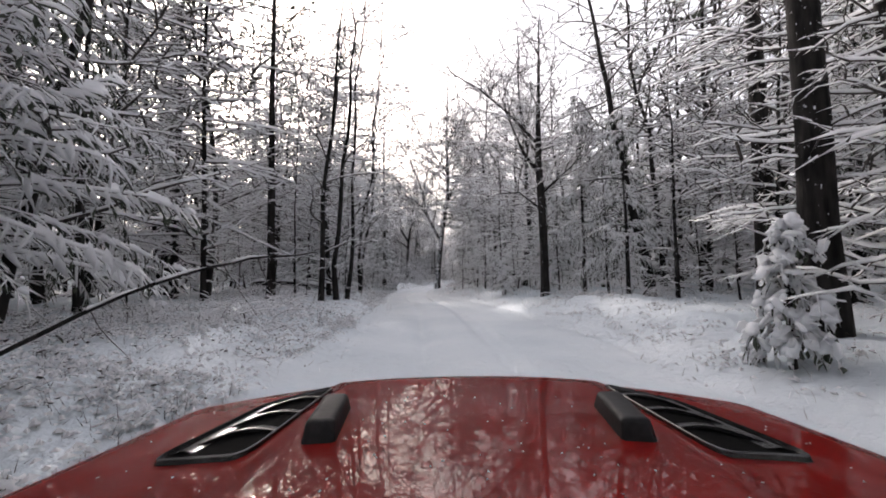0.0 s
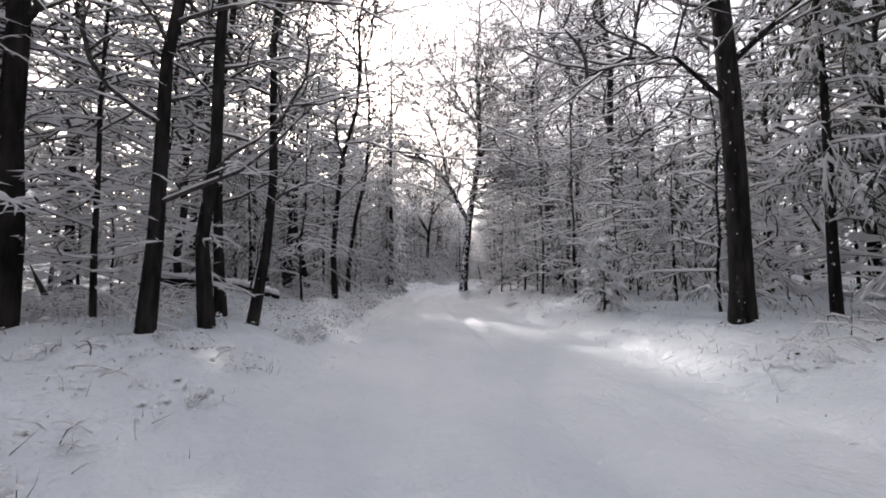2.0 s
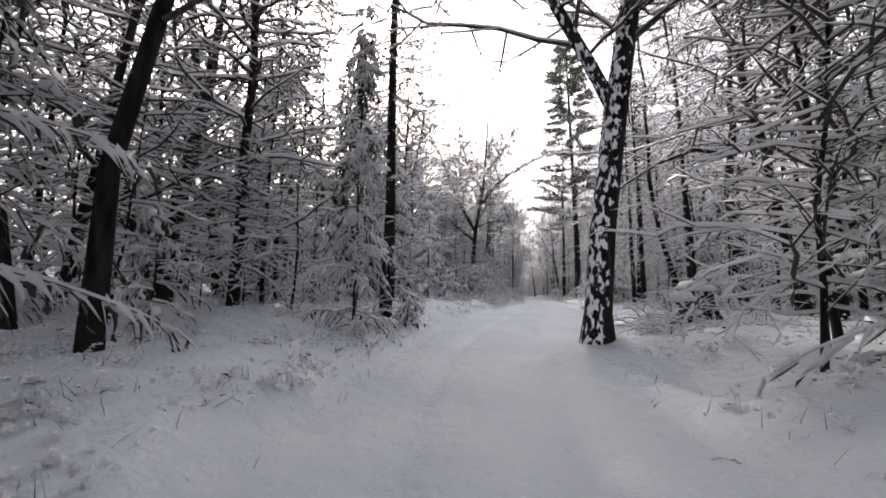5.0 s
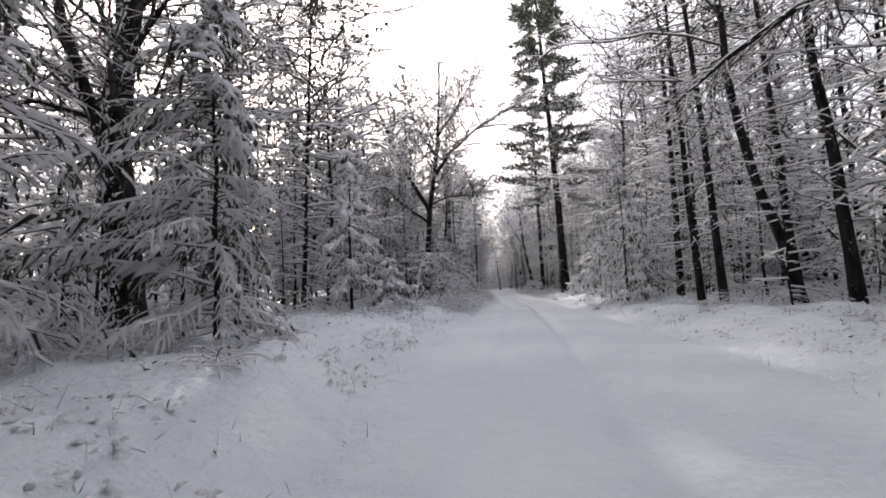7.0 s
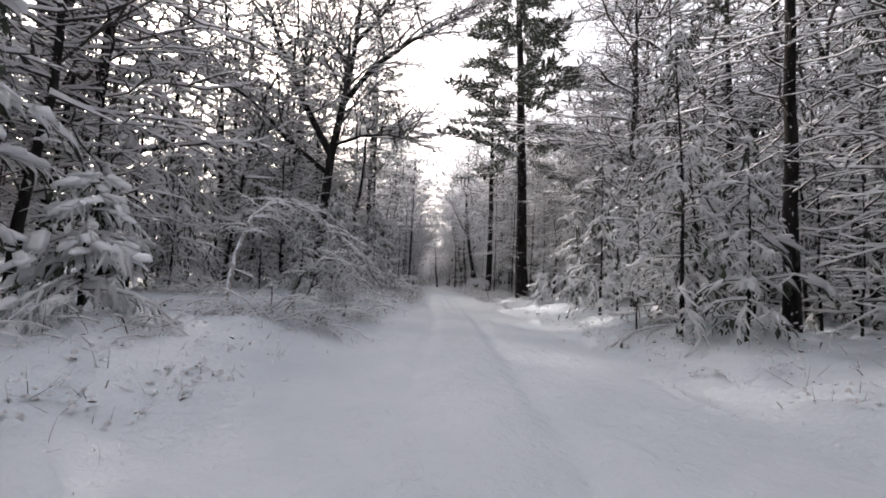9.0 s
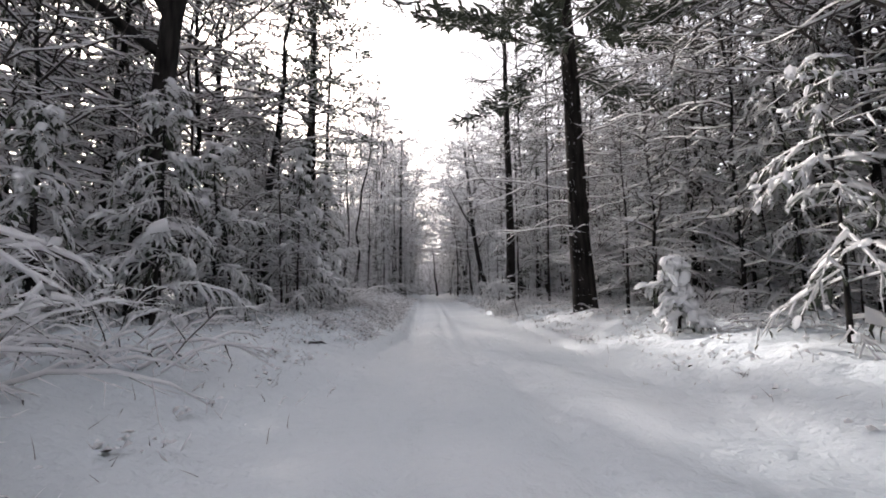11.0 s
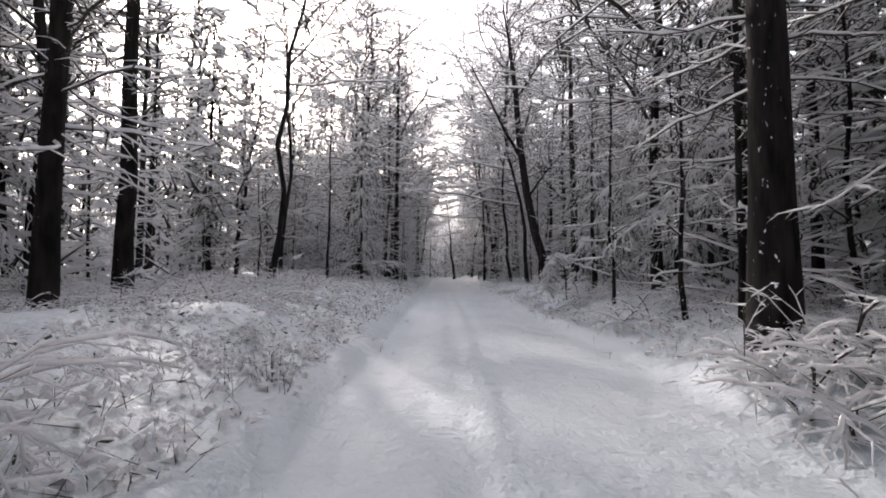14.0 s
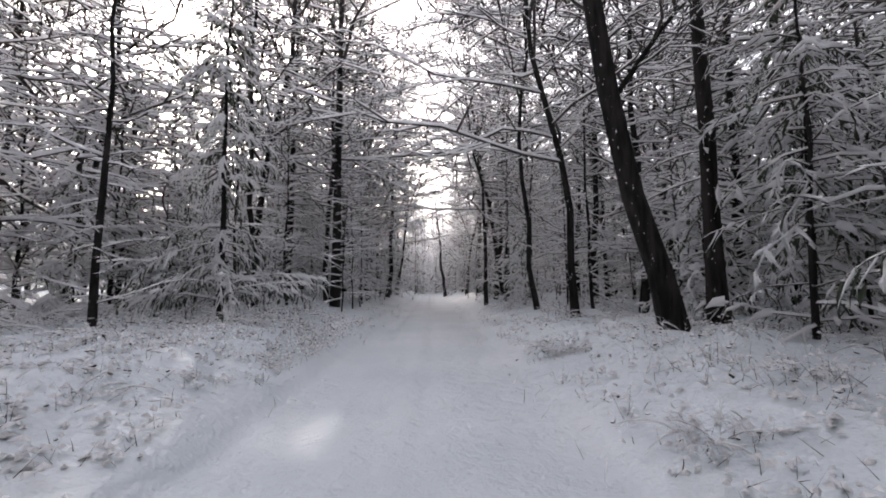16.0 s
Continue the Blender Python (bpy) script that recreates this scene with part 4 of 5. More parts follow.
def scatter(made, count, near, far, margin, gap, seed, sizes=(0.8, 1.2), y0=-4, y1=150, bias=1.0, brush=False, thick=False):
    rnd = random.Random(seed)
    spots, tries = [], 0
    while len(spots) < count and tries < count * 60:
        tries += 1
        y = rnd.uniform(y0, y1)
        c, left, right = (float(v) for v in road_at(y))
        side = rnd.choice((-1, 1))
        x = c + side * ((left if side < 0 else right) + near + (far - near) * rnd.random() ** bias)
        if not clear(x, y, margin, gap, brush, sizes[1] > 1.3, thick):
            continue
        spots.append(Matrix.LocRotScale((x, y, ground(x, y)), Euler((rnd.gauss(0, 0.02), rnd.gauss(0, 0.02), rnd.uniform(0, 6.28))), (rnd.uniform(*sizes),) * 3))
        TAKEN.append((x, y))
    for k, m in enumerate(spots[len(made):]):
        copy_thing(made[k % len(made)], m)
    for ob, m in zip(made, spots):
        ob.matrix_basis = m


poles = [pine(200 + i, 15 + i, 0.065 + 0.012 * i, bare=8.5, dead=54, boughs=34, green=14, spread_by=2.6, low=0.8, load=0.075, lean=((-1) ** i * 0.02, 0.01)) for i in range(5)]
scatter(poles, 46, 3.8, 15, 3.6, 1.5, 1, bias=1.0, sizes=(1.1, 1.6), thick=True)
arch = [broadleaf(300 + i, 14 + i, 0.085 + 0.012 * i, 3.6, 34, ((-1) ** i * 0.03, 0.02), 5.2, detail=(8, 5), load=0.075, steep=0.75, label="wide bare tree whose snowy crown reaches over the track") for i in range(4)]
arch_near = [copy_thing(arch[i], Matrix()) for i in (1, 3)]
arch_mid = [copy_thing(arch[i], Matrix()) for i in (0, 2)]
arch_over = [copy_thing(arch[i], Matrix()) for i in (1, 2)]
arch_back = [copy_thing(arch[i], Matrix()) for i in (0, 3)]
scatter(arch, 14, 2.6, 8, 2.5, 2.2, 21, y0=110, y1=150, sizes=(1.2, 1.75))
scatter(arch_near, 6, 4.4, 8, 4.2, 1.8, 22, y0=26, y1=46, sizes=(1.0, 1.45), thick=True)
scatter(arch_mid, 12, 2.6, 8, 2.4, 1.8, 25, y0=64, y1=100, sizes=(1.0, 1.4), thick=True)
scatter(arch_over, 8, 1.6, 4.0, 1.5, 2.2, 26, y0=117, y1=142, sizes=(1.0, 1.5))
scatter(arch_back, 7, 1.8, 4.5, 1.6, 2.0, 29, y0=82, y1=98, sizes=(1.0, 1.4), thick=True)
bares = [broadleaf(220 + i, 12 + i, 0.055 + 0.012 * i, 1.6, 30, ((-1) ** i * 0.05, 0.03), 3.8, detail=(7, 5), load=0.075) for i in range(5)]
scatter(bares, 95, 3.8, 15, 3.6, 1.4, 2, bias=1.0, sizes=(1.1, 1.75), thick=True)
veils = [layered(320 + i, 7.5 + 1.2 * i, 0.035 + 0.007 * i, 58, 2.4, load=0.07, first=0.7, droop=-0.06, label="slim tree with a dense veil of snowy twigs") for i in range(5)]
scatter(veils, 130, 1.8, 13, 1.7, 1.1, 23, bias=1.1)
tiers = [layered(240 + i, 4.0 + 1.1 * i, 0.022 + 0.005 * i, 30, 1.6, load=0.06) for i in range(5)]
scatter(tiers, 90, 1.5, 10, 1.3, 0.8, 3, bias=1.2)
firs = [young_conifer(260 + i, 2.2 + 1.5 * i, 0.025 + 0.008 * i, 1.0 + 0.35 * i, 28 + 12 * i, load=0.17, leaf=0.6, green=16, pads=2, pad=0.7, bends=2) for i in range(5)]
dense_firs = [copy_thing(firs[i], Matrix()) for i in (2, 3, 4)]
scatter(dense_firs, 22, 1.8, 9, 1.7, 1.3, 31, y0=64, y1=84, sizes=(0.9, 1.28))
scatter(firs, 95, 1.8, 11, 1.6, 1.2, 4, bias=1.1)
spruces = [young_conifer(280 + i, 10 + 1.5 * i, 0.10 + 0.01 * i, 2.5 + 0.2 * i, 96, load=0.15, leaf=0.8, green=22, droop=-0.14, first=1.2, bends=2, label="tall dark conifer with snow on its boughs") for i in range(3)]
back_trees = [copy_thing(spruces[0], Matrix()), copy_thing(spruces[2], Matrix())]
scatter(spruces, 20, 4.6, 12, 4.4, 1.6, 27, thick=True)
scatter(back_trees, 16, 9.6, 17, 3.4, 1.5, 28, y0=82, y1=120, sizes=(0.9, 1.4))
closing = [copy_thing(ob, Matrix()) for ob in (veils[1], veils[3], tiers[2], tiers[4], firs[2], firs[3])]
rnd = random.Random(33)
for n in range(34):                                     # the wood that closes the view where the track bends away
    y = rnd.uniform(150, 188)
    c = float(road_at(y)[0])
    x = c + rnd.uniform(-4.5, 4.5)
    if -1.1 < x - c < -0.3 and y < 175:
        x -= 1.2
    m = Matrix.LocRotScale((x, y, ground(x, y)), Euler((0, 0, rnd.uniform(0, 6.28))), (rnd.uniform(0.9, 1.5),) * 3)
    if n < len(closing):
        closing[n].matrix_basis = m
    else:
        copy_thing(closing[n % len(closing)], m)
thickets = [bush(290 + i, 0.4 + 0.15 * i, 1.3 + 0.3 * i, 22, load=0.032) for i in range(4)]
scatter(thickets, 170, 2.2, 13, 2.0, 0.8, 6, bias=1.3, brush=True, y0=8, y1=125)


low_brush = [copy_thing(ob, Matrix()) for ob in thickets]
scatter(low_brush, 56, 0.7, 9, 0.6, 0.6, 34, brush=True, y0=76, y1=112, sizes=(0.45, 0.9))


def far_woods():
    """The wood beyond, too far to tell its trees apart."""
    rnd = random.Random(7)
    g = Geo([BARK, TWIG, SNOW, NEEDLE])
    for n in range(2150):
        y = rnd.uniform(-10, 190)
        c = float(road_at(y)[0])
        far = n > 1250                                  # the outer belt
        if far:
            y = rnd.uniform(-25, 240)
            c = float(road_at(y)[0])
        x = c + rnd.choice((-1, 1)) * (50 + 65 * rnd.random() if far else 13 + 42 * rnd.random() ** 1.3)
        if 1100 < n <= 1250:                            # unseen trees added behind the start to block low sky light
            y, x = rnd.uniform(-30, -9), rnd.uniform(-26, 26)
        elif 850 < n <= 1100 or n > 1980:
            y = rnd.uniform(148, 205) if n <= 1100 else rnd.uniform(200, 250)
            c = float(road_at(y)[0])
            x = c + rnd.uniform(-40, 40)
            if abs(x - c) < 2.5 and y < 164:
                continue
        z, h = ground(x, y), rnd.uniform(12, 23)
        lean = rnd.gauss(0, 0.05)
        pts = [Vector((x + lean * h * k / 3, y, z - 0.3 + h * k / 3)) for k in range(4)]
        r = rnd.uniform(0.05, 0.15)
        g.tube(pts, [r, r * 0.8, r * 0.55, r * 0.2], 4, 0, 0, rnd, False)
        for i in range(0 if far else 34):               # low growth round its foot
            p = Vector((x + rnd.gauss(0, 2.2), y + rnd.gauss(0, 2.2), z + 5.5 * rnd.random() ** 1.4))
            g.twig(reach(rnd, p, heading(rnd.uniform(0, 6.28), rnd.uniform(-0.4, 0.7)), rnd.uniform(0.7, 1.9), 1, 0, 0.25), 0.04, 0.17, 1, 2)
        leafy = rnd.random() < 0.22
        for i in range(46 if far else 112):
            u = rnd.random() ** 1.1
            p, t = along(pts, 0.02 + 0.97 * u)
            p = p + Vector((rnd.gauss(0, 1.0), rnd.gauss(0, 1.0), 0)) * (1 - u)
            if leafy:
                q = reach(rnd, p, heading(rnd.uniform(0, 6.28), rnd.uniform(-0.7, 0.1)), rnd.uniform(0.6, 2.2) * (1.2 - u), 1, 0, 0.25)
                g.twig(q, 0.12, 0.22, 3, 2)
            else:
                g.twig(reach(rnd, p, heading(rnd.uniform(0, 6.28), rnd.uniform(-0.5, 0.9)), rnd.uniform(0.8, 2.8), 1, 0, 0.25), 0.07 if far else 0.035, 0.25 if far else 0.17, 1, 2)
    return tagged(new("far_woods", g.mesh("far_woods")), "distant snowy wood of thin dark trunks", "woods", kind="stuff")


far_woods()


def verge_spot(rnd, n, total):
    """A place on the verges; some stretches are thicker with brush."""
    y = rnd.uniform(0.5, 114)
    side = rnd.choice((-1, 1))
    part_of = n / total
    if part_of > 0.80:                                  # beside the start
        y, side = rnd.uniform(1.5, 15), -1
    elif part_of > 0.70:
        y, side = rnd.uniform(82, 107), 1
    elif part_of < 0.06:                                # before the fallen log
        y, side = rnd.uniform(17, 36), -1
    elif part_of > 0.42:                                # the brushy field
        y, side = rnd.uniform(76, 112), -1
    c, left, right = (float(v) for v in road_at(y))
    x = c + side * ((left if side < 0 else right) + 0.45 + 8 * rnd.random() ** 1.2)
    return x, y


def undergrowth():
    """Knee-high brush along the verges, bent under snow."""
    rnd = random.Random(9)
    g = Geo([TWIG, SNOW])
    n = 0
    while n < 330:
        x, y = verge_spot(rnd, n, 330)
        if lumps(x, y, 3.0, 12) < rnd.uniform(-0.6, 0.3):
            continue
        bush_stems(g, rnd, Vector((x, y, ground(x, y))), rnd.uniform(0.10, 0.40), rnd.uniform(0.5, 1.1), 7, 0.02)
        n += 1
    return tagged(new("undergrowth", g.mesh("undergrowth")), "knee-high brush bent under snow along the track", "brush", kind="stuff")


undergrowth()


def snowy_grass():
    """Tufts of dead grass and brambles, each holding small pads of snow off the ground."""
    rnd = random.Random(19)
    g = Geo([TWIG, SNOW])
    n = 0
    while n < 9000:
        x, y = verge_spot(rnd, n, 9000)
        if lumps(x, y, 2.6, 14) < rnd.uniform(-0.7, 0.35):
            n += 0.25
            continue
        z = ground(x, y)
        tall = rnd.uniform(0.05, 0.26) * (1.3 if lumps(x, y, 6, 15) > 0.1 else 0.8)
        for _ in range(3):
            p = Vector((x + rnd.gauss(0, 0.10), y + rnd.gauss(0, 0.10), z - 0.03))
            g.twig(reach(rnd, p, heading(rnd.uniform(0, 6.28), rnd.uniform(0.4, 1.4)), tall * rnd.uniform(0.9, 1.8), 1), 0.005, 0.0)
        for _ in range(6):
            p = Vector((x + rnd.gauss(0, 0.15), y + rnd.gauss(0, 0.15), z + tall * rnd.uniform(0.0, 0.9)))
            g.spray(p, heading(rnd.uniform(0, 6.28), rnd.uniform(-0.6, 0.3)), rnd.uniform(0.05, 0.14), rnd.uniform(0.02, 0.045), 0.008, rnd.uniform(0.03, 0.06))
        n += 1
    return tagged(new("snowy_grass", g.mesh("snowy_grass")), "tufts of dead grass and brambles holding pads of snow", "grass", kind="stuff")


snowy_grass()


def dry_weeds():
    """Dead stalks and brambles that stick out of the snow."""
    rnd = random.Random(8)
    g = Geo([STALK, SNOW])
    n = 0
    while n < 7000:
        y = rnd.uniform(-1, 125)
        c, left, right = (float(v) for v in road_at(y))
        side = rnd.choice((-1, 1))
        e = abs(rnd.gauss(0, 4.5)) - 0.3
        x = c + side * ((left if side < 0 else right) + e)
        if lumps(x, y, 2.2, 9) < rnd.uniform(-0.5, 0.35):
            continue
        z = ground(x, y)
        s = rnd.uniform(0.08, 0.32)
        q = reach(rnd, Vector((x, y, z - 0.05)), heading(rnd.uniform(0, 6.28), rnd.uniform(0.5, 1.5)), s, 3, -0.10, 0.2)
        g.twig(q, 0.004, rnd.choice((0, 0.012, 0.02)))
        n += 1
    return tagged(new("dry_weeds", g.mesh("dry_weeds")), "dead brown stalks poking out of the snow", "weeds", kind="stuff")


dry_weeds()


# ---------------------------------------------------------------- the car
PAINT, pn, pl, pb = material("red_paint", 0.5)
pa = noise_node(pn, pl, 3.0, 5)
pc = ramp(pn, pl, pa.outputs[0], [(0.3, (0.27, 0.008, 0.006)), (0.7, (0.37, 0.013, 0.009))])
pl.new(pc.outputs[0], pb.inputs["Base Color"])
pb.inputs["Coat Weight"].default_value, pb.inputs["Coat Roughness"].default_value = 1.0, 0.015
pb.inputs["Specular IOR Level"].default_value = 0.05
pb.inputs["Coat IOR"].default_value = 1.65
pd = noise_node(pn, pl, 70.0, 3)
pe = ramp(pn, pl, pd.outputs[0], [(0.58, (0, 0, 0)), (0.70, (1, 1, 1))])
bump(pn, pl, pe.outputs[0], pb, 0.2, 0.002)
RUBBER, rn, rl, rb = material("black_plastic", 0.55)
ra = noise_node(rn, rl, 60.0, 4)
rc = ramp(rn, rl, ra.outputs[0], [(0.3, (0.004, 0.004, 0.004)), (0.7, (0.014, 0.014, 0.0145))])
rl.new(rc.outputs[0], rb.inputs["Base Color"])
bump(rn, rl, ra.outputs[0], rb, 0.3, 0.002)
rb.inputs["Specular IOR Level"].default_value = 0.22
# near-black colour in place of the shade deep in the bonnet vents
VENT_SHADE, en, el_, eb = material("vent_shade", 0.9)
eb.inputs["Base Color"].default_value = (0.003, 0.003, 0.003, 1)
eb.inputs["Specular IOR Level"].default_value = 0.05
SLAT, qn, ql, qb = material("satin_black", 0.22)
qb.inputs["Base Color"].default_value = (0.012, 0.012, 0.0125, 1)
qb.inputs["Specular IOR Level"].default_value = 0.5
STEEL, tn, tl, tb = material("grey_steel", 0.4)
ta = noise_node(tn, tl, 25.0, 4)
tc_ = ramp(tn, tl, ta.outputs[0], [(0.3, (0.12, 0.12, 0.12)), (0.7, (0.28, 0.28, 0.28))])
tl.new(tc_.outputs[0], tb.inputs["Base Color"])
tb.inputs["Metallic"].default_value = 0.9
PANE, vn, vl, vb = material("clear_glass", 0.02)
vb.inputs["Transmission Weight"].default_value, vb.inputs["IOR"].default_value = 1.0, 1.45
vb.inputs["Base Color"].default_value = (0.9, 0.95, 0.94, 1)


def solid(name, bm, mat, parent, label=""):
    me = bpy.data.meshes.new(name)
    bm.to_mesh(me)
    bm.free()
    me.materials.append(mat)
    me.polygons.foreach_set("use_smooth", [True] * len(me.polygons))
    me.set_sharp_from_angle(angle=radians(32))
    ob = new(name, me)
    ob.parent = parent
    return tagged(ob, label)


def block(size, at=(0, 0, 0), bevel=0.02, turn=0.0, top=1.0, cuts=2):
    """A rounded box; top narrows its upper side."""
    bm = bmesh.new()
    bmesh.ops.create_cube(bm, size=1)
    for v in bm.verts:
        k = top if v.co.z > 0 else 1
        v.co = Vector((v.co.x * size[0] * k, v.co.y * size[1] * k, v.co.z * size[2]))
    bmesh.ops.bevel(bm, geom=bm.edges[:], offset=bevel, segments=cuts, affect="EDGES", profile=0.6)
    bmesh.ops.transform(bm, matrix=Matrix.Translation(at) @ Matrix.Rotation(turn, 4, "Z"), verts=bm.verts)
    return bm


HOOD_Z, COWL = 1.262, -0.02


def hood_shape(u, v):
    """A point of the bonnet: u across from -1 to 1, v from the cowl to the nose."""
    x = u * (1.09 - 0.19 * v)
    nose = 1.60 - 0.30 * (abs(x) / 0.86) ** 2.4
    y = COWL + (nose - COWL) * v
    a = abs(x)
    z = HOOD_Z + 0.012 * float(smooth((0.47 - a) / 0.05)) - 0.022 * (a / 0.8) ** 2
    z -= 0.10 * max(0.0, (abs(u) - 0.84) / 0.16) ** 2
    z -= 0.11 * max(0.0, (v - 0.90) / 0.10) ** 2 + 0.012 * v
    return Vector((x, y, z))


def hood_at(x, y):
    """Height of the bonnet over a place of the car."""
    v = (y - COWL) / (1.60 - 0.30 * (abs(x) / 0.86) ** 2.4 - COWL)
    return hood_shape(max(-1, min(1, x / (1.09 - 0.19 * v))), max(0, min(1, v))).z


def rounded(corners, cut=0.16, steps=4):
    """The outline of a four-cornered shape with rounded corners."""
    pts = []
    for i, p in enumerate(corners):
        before, after = p.lerp(corners[i - 1], cut), p.lerp(corners[(i + 1) % 4], cut)
        for k in range(steps + 1):
            t = k / steps
            pts.append(before * (1 - t) ** 2 + p * 2 * t * (1 - t) + after * t * t)
    return pts


def vent(side, car):
    """A louvred air outlet laid on the bonnet; the shade in its openings is painted."""
    corners = [Vector((side * x, y, 0)) for x, y in ((0.47, 0.84), (0.415, 1.33), (0.585, 1.20), (0.655, 0.83))]
    root = new("vent", None)
    root.parent = car
    tagged(root, "black louvred bonnet vent")
    for p in corners:
        p.z = hood_at(p.x, p.y)
    edge, mid = rounded(corners), sum(corners, Vector()) / 4
    bm = bmesh.new()                                    # flat near-black sheet that paints the shade inside the openings
    vs = [bm.verts.new(mid + (p - mid) * 0.97 + Vector((0, 0, 0.004))) for p in edge]
    f = bm.faces.new(vs if side < 0 else vs[::-1])
    bmesh.ops.solidify(bm, geom=[f], thickness=-0.003)
    solid("backing", bm, VENT_SHADE, root)
    bm = bmesh.new()                                    # raised rim
    rings = []
    for scale, lift in ((1.02, 0.001), (1.005, 0.010), (0.975, 0.012), (0.945, 0.004)):
        rings.append([bm.verts.new(mid + (p - mid) * scale + Vector((0, 0, lift))) for p in edge])
    n = len(edge)
    for r, q in zip(rings, rings[1:]):
        for i in range(n):
            j = (i + 1) % n
            bm.faces.new((r[i], r[j], q[j], q[i]))
    bmesh.ops.recalc_face_normals(bm, faces=bm.faces[:])
    solid("rim", bm, SLAT, root, "satin black rim")
    bm = bmesh.new()                                    # smooth outer plate that the louvres run into
    rows = []
    for t, lift in ((0.93, 0.005), (0.80, 0.011), (0.66, 0.006)):
        rows.append([bm.verts.new(corners[0].lerp(corners[1], u).lerp(corners[3].lerp(corners[2], u), t) + Vector((0, 0, lift))) for u in (0.10, 0.3, 0.5, 0.7, 0.90)])
    for r, q in zip(rows, rows[1:]):
        for i in range(4):
            bm.faces.new((r[i], r[i + 1], q[i + 1], q[i]))
    bmesh.ops.recalc_face_normals(bm, faces=bm.faces[:])
    solid("plate", bm, SLAT, root)
    for u in (0.26, 0.52, 0.78):                        # curved louvres
        near_end = corners[0].lerp(corners[1], u).lerp(mid, 0.05)
        far_end = corners[3].lerp(corners[2], u - 0.10)
        bm = bmesh.new()
        pts = [near_end.lerp(far_end, t * 0.8) + Vector((0, 0.035 * math.sin(t * 2.6) - 0.03 * t * t, 0.006 + 0.009 * math.sin(math.pi * t))) for t in (0, 0.17, 0.34, 0.5, 0.67, 0.84, 1)]
        rows = [[bm.verts.new(p + Vector((0, dy, dz))) for p in pts] for dy, dz in ((-0.004, -0.006), (-0.003, 0.002), (0.003, 0.003), (0.035, -0.004))]
        for r, q in zip(rows, rows[1:]):
            for i in range(len(pts) - 1):
                bm.faces.new((r[i], r[i + 1], q[i + 1], q[i]))
        bmesh.ops.recalc_face_normals(bm, faces=bm.faces[:])
        solid("slat", bm, SLAT, root)


def wheel(x, y, car):
    tyre = bmesh.new()
    bmesh.ops.create_cone(tyre, cap_ends=True, segments=40, radius1=0.40, radius2=0.40, depth=0.25)
    bmesh.ops.bevel(tyre, geom=[e for e in tyre.edges if e.is_boundary or len({round(v.co.z, 3) for v in e.verts}) == 1], offset=0.04, segments=3, affect="EDGES")
    bmesh.ops.transform(tyre, matrix=Matrix.Translation((x, y, 0.36)) @ Matrix.Rotation(math.pi / 2, 4, "Y"), verts=tyre.verts)
    root = solid("wheel", tyre, RUBBER, car, "black tyre on a steel rim")
    rim = bmesh.new()
    bmesh.ops.create_cone(rim, cap_ends=True, segments=32, radius1=0.22, radius2=0.20, depth=0.27)
    bmesh.ops.transform(rim, matrix=Matrix.Translation((x, y, 0.36)) @ Matrix.Rotation(math.pi / 2, 4, "Y"), verts=rim.verts)
    solid("rim", rim, STEEL, root)


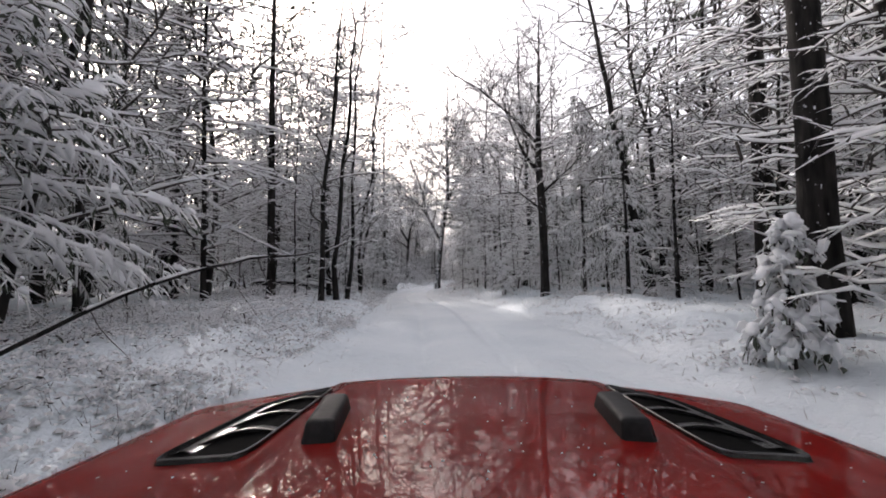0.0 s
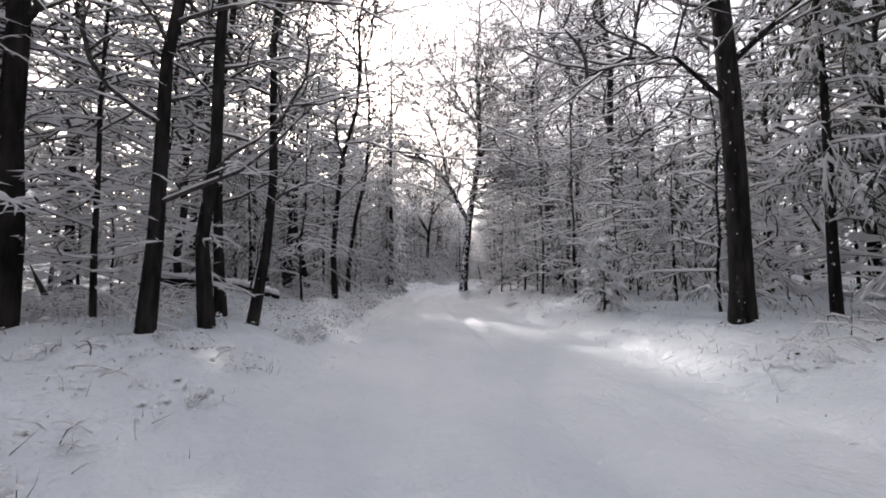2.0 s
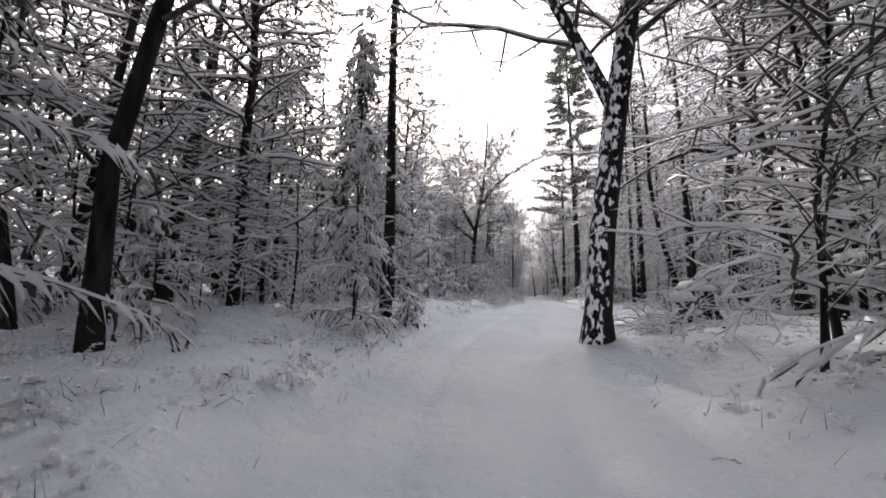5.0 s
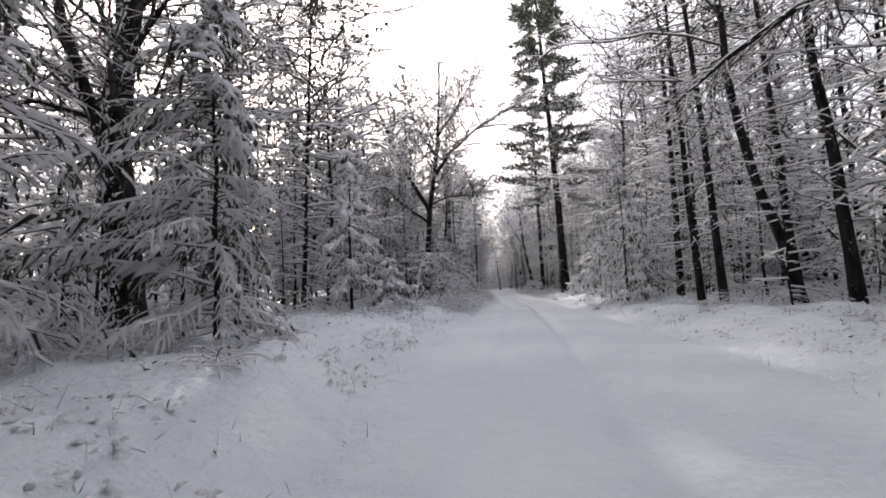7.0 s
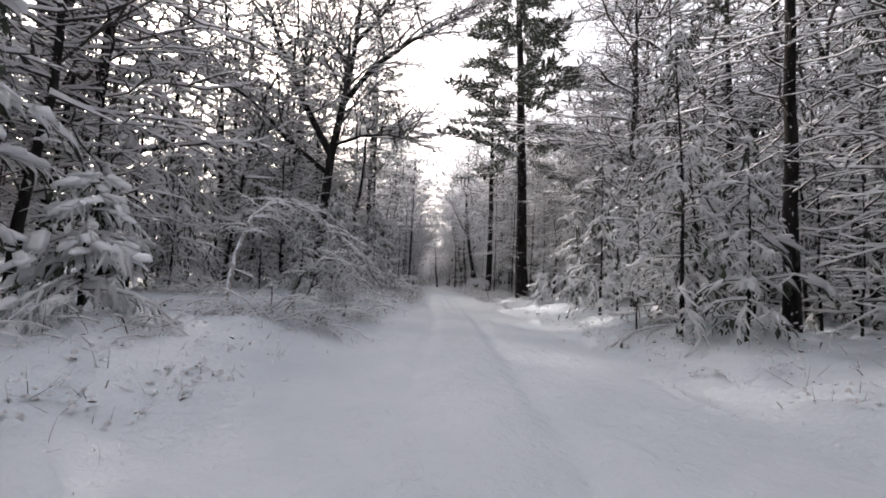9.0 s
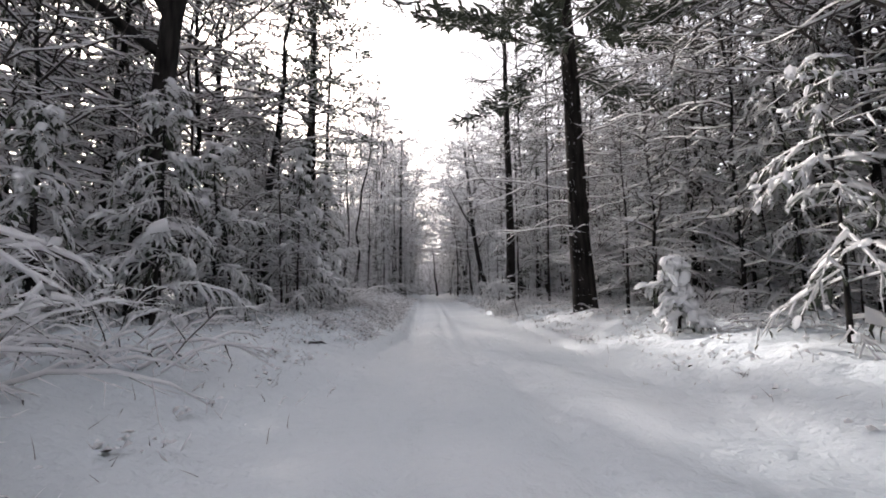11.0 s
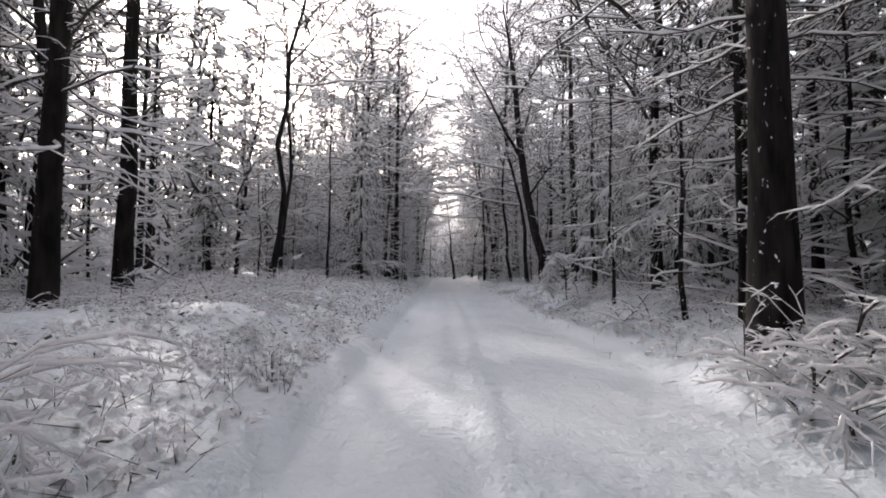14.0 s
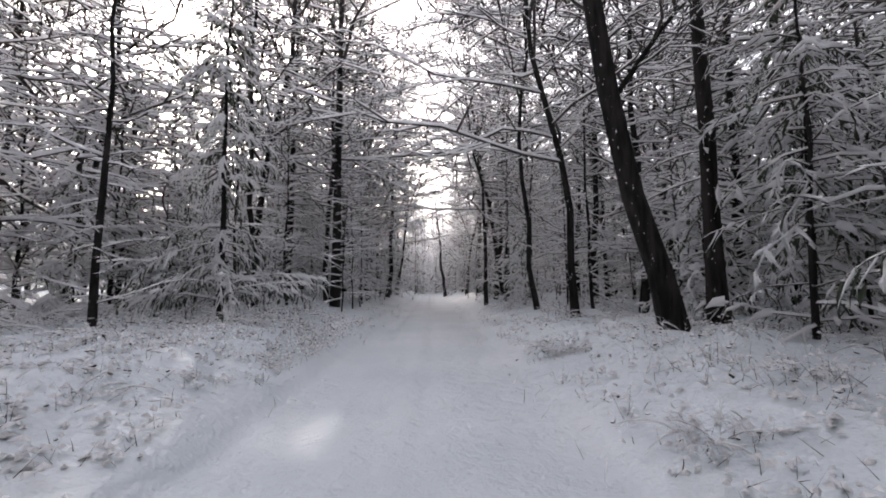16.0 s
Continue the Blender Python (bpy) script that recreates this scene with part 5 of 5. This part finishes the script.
def red_car(x, y):
    car = tagged(new("car"), "red off-road car with a wet, louvred bonnet", "car")
    bm = bmesh.new()
    nu, nv = 56, 44
    us = [math.sin(math.pi / 2 * (2 * i / nu - 1)) * 0.35 + (2 * i / nu - 1) * 0.65 for i in range(nu + 1)]
    grid = [[bm.verts.new(hood_shape(u, 1 - (1 - j / nv) ** 1.4)) for u in us] for j in range(nv + 1)]
    for a, b in zip(grid, grid[1:]):
        for i in range(nu):
            bm.faces.new((a[i], a[i + 1], b[i + 1], b[i]))
    bmesh.ops.solidify(bm, geom=bm.faces[:], thickness=0.012)
    solid("hood", bm, PAINT, car, "glossy wet red bonnet")
    for side in (-1, 1):
        vent(side, car)
        b = block((0.076, 0.26, 0.056), (side * 0.345, 1.0, hood_at(side * 0.345, 1.0) + 0.015), 0.014, side * -0.10, 0.80, 3)
        solid("bumper_block", b, RUBBER, car, "black rubber stop")
        solid("fender", block((0.26, 1.15, 0.09), (side * 0.92, 1.0, 0.98), 0.04, side * 0.04), PAINT, car)
        solid("side_panel", block((0.10, 1.45, 0.42), (side * 0.74, 0.72, 0.90), 0.03, side * 0.10), PAINT, car)
        solid("headlight", block((0.20, 0.08, 0.20), (side * 0.50, 1.47, 0.95), 0.05), STEEL, car, "round headlight")
        solid("door", block((0.08, 1.0, 0.62), (side * 0.88, -0.75, 0.90), 0.03), PAINT, car)
        for yy in (1.0, -1.75):
            wheel(side * 0.86, yy, car)
        solid("windscreen_post", block((0.05, 0.06, 0.66), (side * 0.78, -0.16, 1.50), 0.015), PAINT, car)
    solid("grille", block((1.34, 0.10, 0.46), (0, 1.42, 0.91), 0.03), PAINT, car)
    solid("front_bumper", block((1.70, 0.18, 0.16), (0, 1.66, 0.58), 0.04), RUBBER, car)
    solid("chassis", block((1.30, 3.7, 0.16), (0, -0.30, 0.56), 0.04), RUBBER, car)
    solid("tub", block((1.70, 1.9, 0.50), (0, -1.35, 0.88), 0.05), PAINT, car)
    solid("cowl", block((1.66, 0.16, 0.12), (0, -0.11, 1.18), 0.03), PAINT, car)
    solid("windscreen_header", block((1.62, 0.06, 0.07), (0, -0.16, 1.85), 0.02), PAINT, car)
    solid("windscreen", block((1.5, 0.006, 0.58), (0, -0.16, 1.52), 0.002, 0, 1, 1), PANE, car)
    car.matrix_basis = Matrix.LocRotScale((x, y, 0.0), Euler((0, 0, radians(-0.6))), None)
    return car


red_car(0.295, 0.657)


def snow_crumbs():
    """Crumbs of snow lying on the bonnet."""
    rnd = random.Random(160)
    g = Geo([SNOW])
    turn = Matrix.Rotation(radians(-0.6), 4, "Z")
    for _ in range(150):
        x, y = rnd.uniform(-0.75, 0.75), rnd.uniform(0.5, 1.3)
        if 0.28 < abs(x) < 0.68 and 0.78 < y < 1.36:
            continue
        p = turn @ Vector((x, y, hood_at(x, y)))
        g.lump(p + Vector((0.295, 0.657, 0.001)), heading(rnd.uniform(0, 6.28), 0), rnd.uniform(0.0012, 0.004), 0.0016, rnd.uniform(0.0008, 0.0018), rnd, 0)
    return tagged(new("snow_crumbs", g.mesh("snow_crumbs")), "small crumbs of snow scattered on the bonnet", "snow", kind="stuff")


snow_crumbs()
